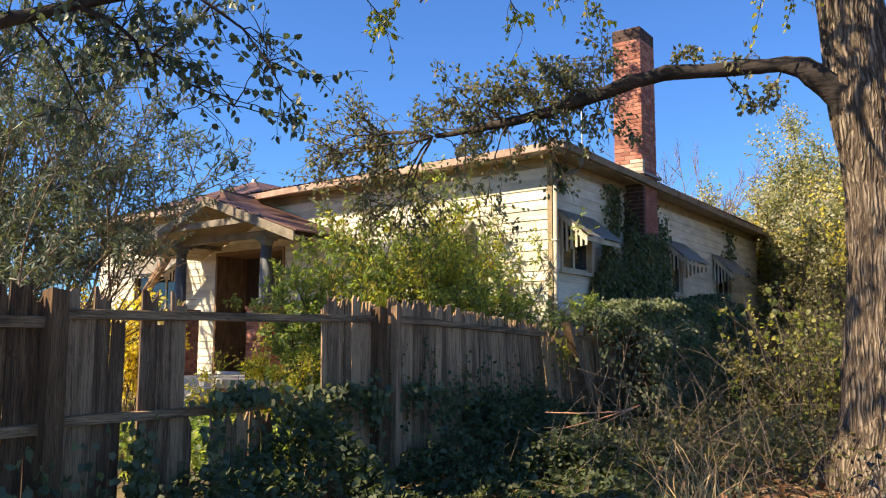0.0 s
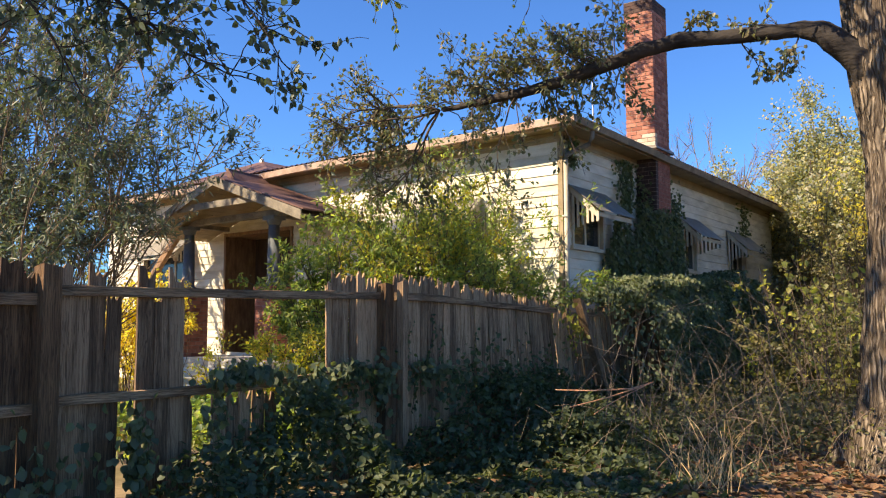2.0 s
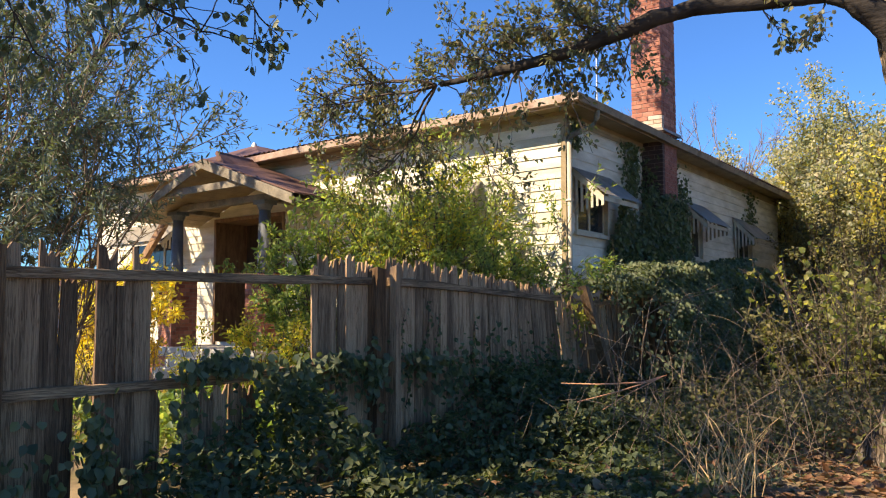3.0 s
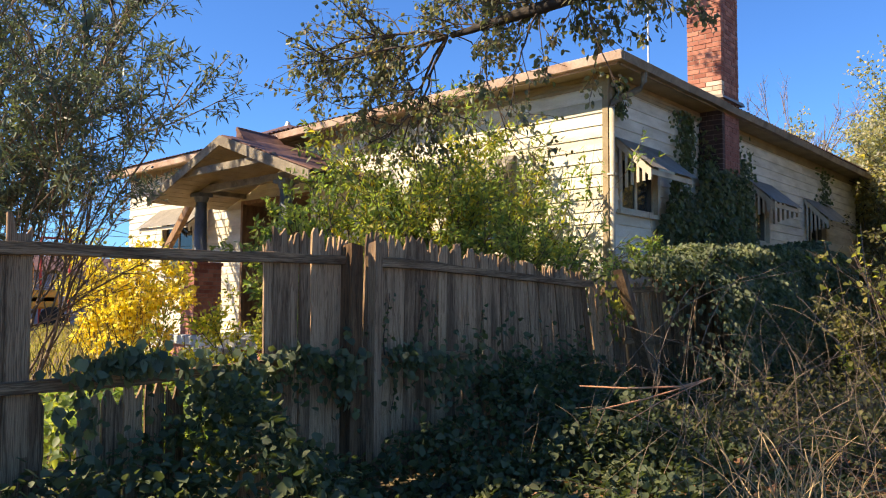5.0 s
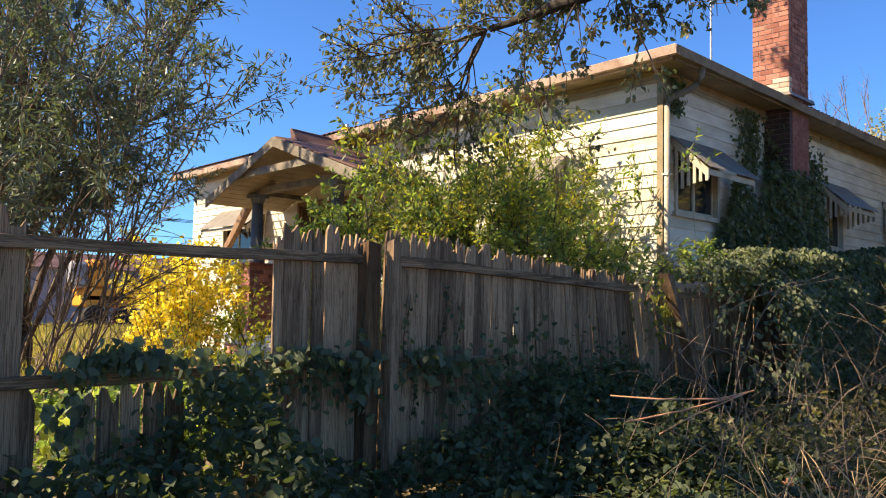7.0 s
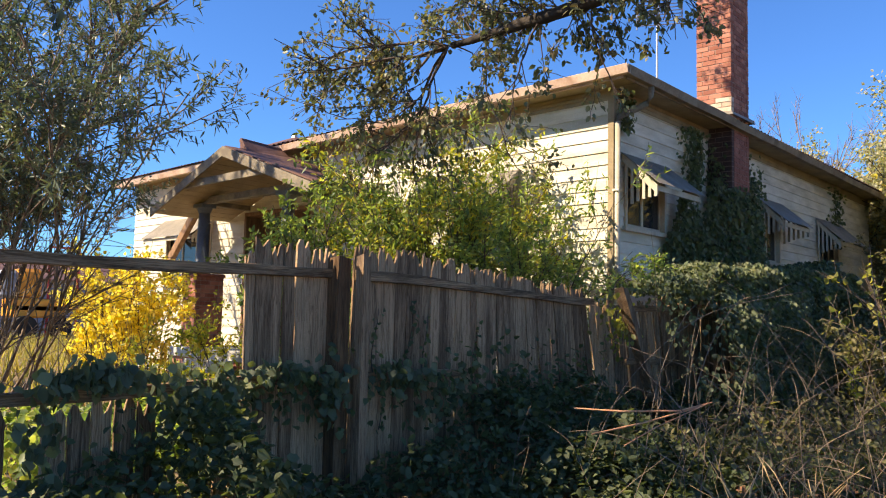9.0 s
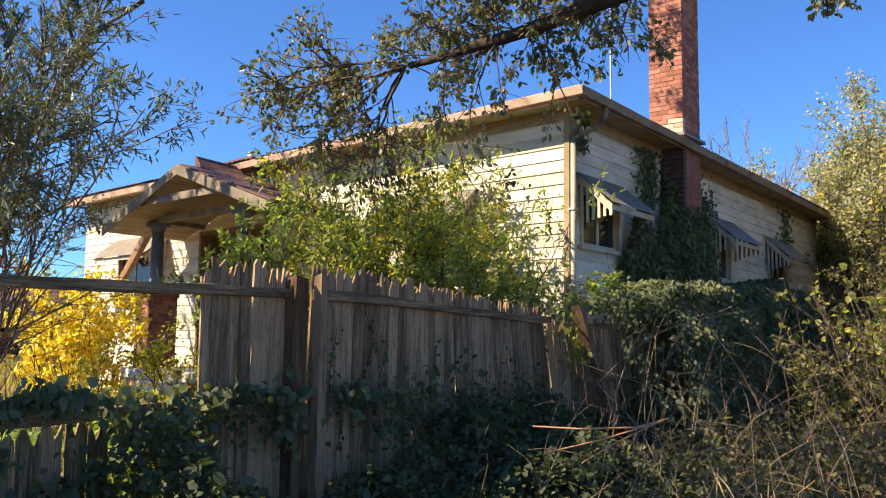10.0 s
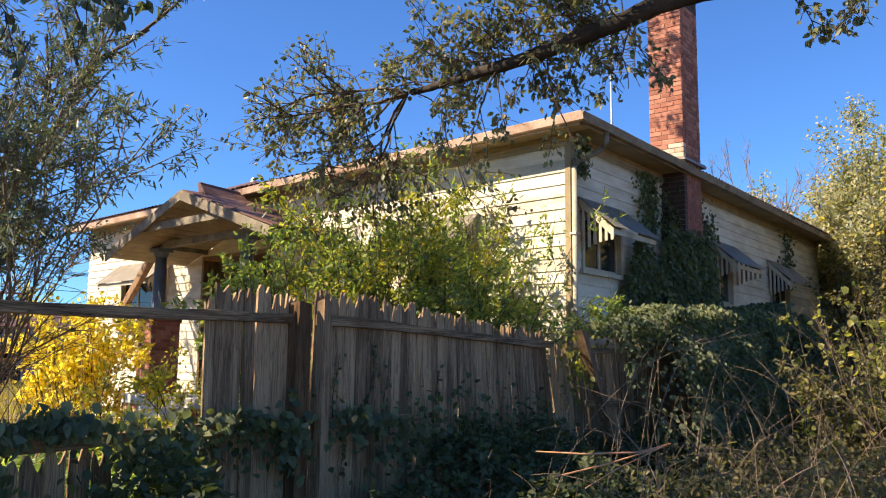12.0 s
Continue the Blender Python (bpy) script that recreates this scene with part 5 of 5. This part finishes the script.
part("inner_foliage", leaves("inner_foliage", P, A, 0.075, 0.055, shrub_leaf, 7, 0.8), bram, "sunlit green leaves behind the fence")
# climbing leaves on the palings
Y = np.concatenate([ri.normal(5.3, 0.28, 300), ri.normal(6.15, 0.28, 160), ri.normal(8.6, 0.9, 700)])
Z = np.concatenate([ri.normal(0.74, 0.2, 300), ri.normal(0.95, 0.10, 160), ri.normal(0.85, 0.2, 700)])
P = np.stack([FX + 0.06 + np.abs(ri.normal(0, 0.07, len(Y))), Y, Z], 1)
part("climbing_foliage", leaves("climbing_foliage", P, unit(ri.normal(size=(len(P), 3))) * 0.6 + [0.3, 0, -0.5], 0.065, 0.052, bramble_leaf, 8, 0.5), bram)
# large ivy leaves lying over the middle rail and down the planks
clumps = ((3.73, 0.07, 0.55, 0.22, 170), (3.1, 0.3, 0.45, 0.2, 160), (4.72, 0.17, 1.115, 0.04, 190), (4.42, 0.06, 0.82, 0.13, 60), (5.42, 0.16, 1.0, 0.08, 130), (5.42, 0.16, 0.72, 0.16, 170), (6.05, 0.22, 1.09, 0.035, 75), (6.42, 0.09, 0.95, 0.13, 75), (7.05, 0.16, 1.06, 0.05, 60), (7.6, 0.25, 0.9, 0.12, 100))
P = np.concatenate([np.stack([FX + 0.075 + np.abs(ri.normal(0, 0.05, n)), ri.normal(y, sy, n), ri.normal(z, sz, n)], 1) for y, sy, z, sz, n in clumps])
part("rail_ivy", leaves("rail_ivy", P, unit(ri.normal(size=(len(P), 3))) * 0.45 + [0.25, -0.1, -0.75], 0.08, 0.07, ivy_leaf, 22, 0.25), bram, "large ivy leaves over the fence rail")
# thin strands climbing single planks
P, lines = [], []
for y, z0, z1 in ((6.93, 1.0, 1.55), (7.32, 1.0, 1.62), (7.5, 0.95, 1.5), (8.15, 0.9, 1.4), (7.0, 0.6, 1.05)):
    zs = np.arange(z0, z1, 0.035)
    ys = y + 0.03 * np.sin(zs * 9.0 + y)
    lines.append((np.stack([np.full(len(zs), FX + 0.02), ys, zs], 1), np.linspace(0.005, 0.003, len(zs))))
    P.append(np.stack([np.full(len(zs), FX + 0.03), ys + ri.normal(0, 0.025, len(zs)), zs], 1))
P = np.concatenate(P)
part("ivy_strand_growth", sticks("ivy_strand_growth", lines, twig_bark), bram)
part("strand_foliage", leaves("strand_foliage", P, unit(ri.normal(size=(len(P), 3))) * 0.5 + [0.2, 0, -0.6], 0.05, 0.045, bramble_leaf, 23, 0.3), bram)


def hedge_top(y):
    return 1.78 + 0.42 * min(1.0, max(0.0, (y - 10.3) / 2.2)) + 0.2 * min(1.0, max(0.0, (y - 13) / 4)) + 0.3 * noise.noise(Vector((y * 1.3, 3, 0))) + 0.18 * noise.noise(Vector((y * 4.1, 6, 0)))


hedge = thing("ivy_hedge", (-5.2, 14.5, 0), "thick dark ivy grown over the fence like a hedge", "ivy", kind="stuff")
n = 52000
Y = 11.0 + 7.8 * ri.uniform(0, 1, n) ** 1.1
T = np.array([hedge_top(y) for y in Y])
q = ri.uniform(0, 1, n)
Z = T * q
bulge = np.array([0.42 + 0.4 * noise.noise(Vector((y * 1.3, z * 1.6, 7))) for y, z in zip(Y, Z)])
X = -5.25 + bulge * np.sqrt(np.clip(1 - q ** 4, 0, 1)) + 0.85 * (1 - q) ** 1.4 - np.abs(ri.normal(0, 0.09, n))
top = ri.uniform(0, 1, n) < 0.25
X = np.where(top, ri.uniform(-5.9, -4.95, n), X)
Z = np.where(top, T - 0.25 * np.abs((X + 5.35)) ** 2 - np.abs(ri.normal(0, 0.06, n)), Z)
fade = np.where(q > 0.45, np.clip((Y - 11.9) / 0.5, 0.0, 1.0), np.clip((Y - 11.2) / 0.8, 0.0, 1.0))
keep = ri.uniform(0, 1, n) < 0.06 + 0.85 * fade
P = np.stack([X, Y, Z], 1)[keep]
part("foliage", leaves("foliage", P, unit(ri.normal(size=(len(P), 3))) * 0.55 + [0.35, -0.15, -0.75], 0.075, 0.055, ivy_leaf, 9, 0.3), hedge)
Y = ri.normal(12.1, 0.4, 900)
P = np.stack([-5.2 + ri.normal(0, 0.15, 900), Y, 1.80 + 0.14 * (Y - 11.2) + ri.normal(0, 0.12, 900)], 1)
part("fresh_foliage", leaves("fresh_foliage", P, unit(ri.normal(size=(900, 3))) + [0.2, 0, -0.4], 0.06, 0.035, bramble_leaf, 19, 0.4), hedge)
Y = ri.normal(10.35, 0.12, 120)
P = np.stack([-5.2 + ri.normal(0, 0.08, 120), Y, 1.45 + ri.normal(0, 0.14, 120)], 1)
part("hanging_sprig", leaves("hanging_sprig", P, unit(ri.normal(size=(120, 3))) * 0.6 + [0, 0, -0.8], 0.07, 0.045, vine_leaf, 20, 0.3), hedge)
# near-black box stands in for the shade deep inside the ivy
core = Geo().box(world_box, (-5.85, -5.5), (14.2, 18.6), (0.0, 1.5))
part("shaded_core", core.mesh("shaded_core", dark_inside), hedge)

wall_ivy = thing("wall_ivy", (-6.2, 16.0, 0), "dark ivy climbing the chimney foot and side wall", "ivy", kind="stuff")
n = 15000
B = ri.uniform(1.3, 5.3, n)
top = np.interp(B, [1.3, 1.55, 2.1, 3.2, 4.2, 4.7, 5.3], [2.3, 3.0, 3.4, 3.75, 3.8, 3.45, 2.8]) + np.array([0.45 * noise.noise(Vector((t * 2.3, 5.0, 1.0))) for t in B])
Z = 0.3 + (top - 0.3) * ri.uniform(0, 1, n)
O = np.where((B > 3.2) & (B < 4.1), 0.40, np.interp(B, [1.5, 2.3, 3.2, 4.2, 5.3], [0.08, 0.2, 0.40, 0.40, 0.10])) + np.abs(ri.normal(0, 0.08, n))
P = np.stack([CX + O, CY + B, Z], 1)
part("foliage", leaves("foliage", P, unit(ri.normal(size=(n, 3))) * 0.5 + [0.3, -0.1, -0.8], 0.085, 0.065, ivy_leaf, 10, 0.3), wall_ivy)
n = 500
P = np.stack([CX + 0.06 + np.abs(ri.normal(0, 0.04, n)), CY + 2.55 + ri.normal(0, 0.22, n), ri.uniform(3.7, 4.7, n)], 1)
P2 = np.stack([CX + 0.06 + np.abs(ri.normal(0, 0.04, 160)), CY + 0.25 + ri.normal(0, 0.09, 160), ri.uniform(4.2, 4.75, 160)], 1)
P3 = np.stack([CX + 0.06 + np.abs(ri.normal(0, 0.05, 300)), CY + 10.4 + ri.normal(0, 0.25, 300), ri.uniform(3.3, 4.7, 300)], 1)
P4 = np.stack([CX + 0.30 + np.abs(ri.normal(0, 0.05, 260)), CY + 4.45 + ri.normal(0, 0.25, 260), 3.95 + ri.normal(0, 0.18, 260)], 1)
# leaves added over the chimney front to deepen its darkness
P5 = np.stack([CX + ri.uniform(0.0, 0.36, 700), HY0 - 0.02 - np.abs(ri.normal(0, 0.05, 700)), 4.6 - 2.0 * ri.uniform(0, 1, 700) ** 0.5], 1)
P = np.concatenate([P, P2, P3, P4, P5])
part("upper_foliage", leaves("upper_foliage", P, unit(ri.normal(size=(len(P), 3))) * 0.5 + [0.2, 0, -0.7], 0.08, 0.06, ivy_leaf, 12, 0.3), wall_ivy)


# ---- dry canes, stalks and litter ----
def canes(name, label, n, x, y, length, lift, rad, mat, seed, arch=-0.06):
    r = np.random.RandomState(seed)
    lines = []
    for k in range(n):
        p = np.array([r.uniform(*x), r.uniform(*y), 0.05])
        d = unit(np.array([r.normal() * 0.5, r.normal() * 0.5, lift * r.uniform(0.5, 1.3)]))
        pts, m, ln = [p], 12, length * r.uniform(0.5, 1.2)
        for i in range(m):
            d = unit(d + r.normal(size=3) * 0.07 + [0, 0, arch * (i / m) * 2])
            p = p + d * ln / m
            pts.append(p)
        lines.append((pts, np.linspace(rad, rad * 0.4, m + 1) * r.uniform(0.6, 1.3)))
    return solo(name, sticks(name, lines, mat), label, "stalks", kind="stuff")


canes("bramble_canes", "tangle of thin brown bramble canes", 130, (-4.9, -2.2), (7.4, 12.5), 1.3, 1.1, 0.0038, cane, 71, -0.10)
canes("pale_stalks", "upright straw-coloured dead stalks", 60, (-2.85, -2.25), (7.35, 8.1), 0.62, 1.8, 0.0055, straw, 72, -0.03)
canes("yard_stalks", "pale dry stalks under the tall shrub", 90, (-11.5, -9.0), (4.5, 7.5), 1.6, 1.6, 0.007, cane, 73, -0.06)
canes("thicket_twigs", "grey dead twigs through the thicket", 110, (-4.3, -1.5), (8.6, 14.0), 1.9, 1.3, 0.0045, cane, 74, -0.09)
twigs = thing("arching_twigs", (-3.3, 8.7, 0.0), "long thin pale twigs arching before the ivy", "twigs")
for pts in (((-3.75, 8.7, 0.4), (-3.6, 8.8, 1.2), (-3.39, 8.94, 1.67), (-3.2, 9.0, 1.68), (-3.01, 9.08, 1.79)), ((-2.82, 8.72, 1.52), (-2.76, 8.74, 1.47), (-2.53, 8.8, 1.13), (-2.3, 8.84, 0.9), (-2.18, 8.85, 0.5), (-2.1, 8.86, 0.05)),
            ((-4.3, 8.2, 0.3), (-4.1, 8.36, 0.93), (-3.8, 8.5, 1.3), (-3.47, 8.69, 1.59), (-2.84, 8.92, 1.72)), ((-3.9, 8.32, 1.16), (-3.82, 8.3, 1.06), (-3.6, 8.16, 0.96), (-3.38, 8.04, 0.81), (-3.2, 7.95, 0.5)),
            ((-3.4, 9.2, 0.2), (-3.2, 9.1, 0.9), (-2.95, 9.05, 1.35), (-2.6, 9.1, 1.6)), ((-2.2, 8.9, 0.2), (-2.35, 9.1, 1.0), (-2.45, 9.2, 1.7), (-2.5, 9.3, 2.1)), ((-4.0, 8.6, 0.4), (-3.95, 8.7, 1.0), (-3.8, 8.85, 1.5), (-3.7, 8.9, 1.62))):
    for _ in range(3):   # round the bends
        q = np.asarray(pts, float)
        pts = np.concatenate([q[:1], np.stack([q[:-1] * 0.75 + q[1:] * 0.25, q[:-1] * 0.25 + q[1:] * 0.75], 1).reshape(-1, 3), q[-1:]])
    part("twig", sticks("twig", [(pts, np.linspace(0.005, 0.0025, len(pts)))], cane, 5), twigs)
P = np.stack([ri.normal(-2.73, 0.035, 70), ri.normal(9.67, 0.035, 70), ri.normal(1.04, 0.09, 70)], 1)
sprig = thing("green_sprig", (-2.73, 9.67, 0.0), "small fresh green sprig among the dead canes", "plant")
part("stem", sticks("stem", [([(-2.75, 9.68, 0.0), (-2.72, 9.66, 0.6), (-2.73, 9.67, 1.15)], [0.005, 0.004, 0.003])], twig_bark, 5), sprig)
part("foliage", leaves("foliage", P, unit(ri.normal(size=(70, 3))) + [0.2, -0.2, 0.2], 0.045, 0.022, lime_leaf, 25, 0.3), sprig)
st = sticks("red_cane", [([(-4.25, 7.95, 0.80), (-3.9, 8.05, 0.80), (-3.55, 8.28, 0.82), (-3.4, 8.5, 0.88)], [0.006, 0.008, 0.008, 0.005]), ([(-3.95, 7.7, 0.66), (-3.7, 8.0, 0.74), (-3.45, 8.42, 0.85)], [0.006, 0.007, 0.005]), ([(-3.72, 7.75, 0.60), (-3.6, 8.0, 0.72), (-3.42, 8.46, 0.87)], [0.004, 0.005, 0.004])], red_cane, 6)
solo("red_cane", st, "reddish dry cane lying across the brambles", "stick")
P, A = scatter(5200, (-4.5, 1.5), (6.2, 12.5), lambda y, x: ground_height(x, y) + 0.035, 0.02, 76, (0, 0, 0.05))
solo("fallen_leaves", leaves("fallen_leaves", P, A * [1, 1, 0.35], 0.10, 0.075, litter_leaf, 14, 3.0), "brown and orange fallen leaves on the ground", "leaves", kind="stuff")
n = 26000
X, Y = ri.uniform(-42, -8, n), ri.uniform(-2, 26, n)
inside = (X > CX - LEN_A - 0.5) & (Y > CY - 0.1)
P = np.stack([X, Y, np.full(n, 0.0)], 1)[~inside]
A = unit(ri.normal(size=(len(P), 3)) * 0.35 + [0, 0, 1])
solo("dry_grass", leaves("dry_grass", P, A, 0.34, 0.03, dry_grass, 15, 0.0), "golden dry grass in the yard", "grass", kind="stuff")

# ---- beyond the yard ----
digger = thing("orange_loader", (-41.3, 19.4, 0), "orange and yellow loader parked beyond the yard", "vehicle")
part("body", Geo().box(world_box, (-42.2, -40.6), (18.2, 20.6), (1.0, 1.9)).mesh("body", orange_paint, bevel=0.08), digger)
part("cab", Geo().box(world_box, (-42.0, -40.8), (18.5, 19.5), (1.9, 3.3)).mesh("cab", orange_paint, bevel=0.15), digger)
part("side_panel", Geo().box(world_box, (-41.9, -40.85), (17.7, 18.45), (1.9, 3.2)).mesh("side_panel", grey_wall, bevel=0.15), digger, "pale grey panel")
part("bumper", Geo().box(world_box, (-40.78, -40.6), (18.0, 20.4), (1.35, 1.55)).mesh("bumper", gold_paint), digger, "yellow bar")
for y in (18.6, 20.2):
    part("wheel", Geo().tube([(-40.6, y, 0.55), (-40.25, y, 0.55)], [0.55, 0.55], 16).mesh("wheel", dark_inside), digger)
rack = Geo()
for y in (19.8, 21.2):
    rack.tube([(-40.9, y, 0.0), (-40.9, y, 4.4)], [0.06, 0.06], 6)
rack.tube([(-40.9, 19.8, 4.4), (-40.9, 21.2, 4.4)], [0.06, 0.06], 6).tube([(-40.9, 19.8, 3.6), (-40.9, 21.2, 3.6)], [0.06, 0.06], 6)
solo("red_rack", rack.mesh("red_rack", red_paint), "red steel frame standing beyond the yard", "frame")
shed = thing("far_shed", (-46, 16, 0), "grey shed beyond the far fence", "shed")
part("wall", Geo().box(world_box, (-50, -46), (8, 30), (0, 3.0)).mesh("wall", grey_wall), shed)
part("roof", Geo().hexa([(-50.3, 7.6, 3.0), (-45.6, 7.6, 3.0), (-45.6, 30.4, 3.0), (-50.3, 30.4, 3.0), (-50.3, 7.6, 4.0), (-49.8, 7.6, 4.0), (-49.8, 30.4, 4.0), (-50.3, 30.4, 4.0)]).mesh("roof", roof_iron), shed)

line = thing("power_line", (-60.0, -18.0, 0), "overhead wires on timber poles beyond the far shed", "power line")
for y in (-18.0, 72.0):
    part("pole", Geo().tube([(-60, y, -0.3), (-60, y, 9.0)], [0.16, 0.11], 10).mesh("pole", shaded_limb_bark), line)
    part("crossarm", Geo().beam((-61.0, y, 8.5), (-59.0, y, 8.5), 0.1, 0.12).mesh("crossarm", shaded_limb_bark), line)
for x, z in ((-60.9, 8.6), (-60.0, 8.6), (-59.1, 8.6), (-60.0, 7.3)):
    sag = [(x, -18 + 90 * k / 16, z - 1.1 * (1 - (k / 8 - 1) ** 2)) for k in range(17)]
    part("wire", Geo().tube(sag, [0.022] * 17, 5).mesh("wire", dark_inside), line)
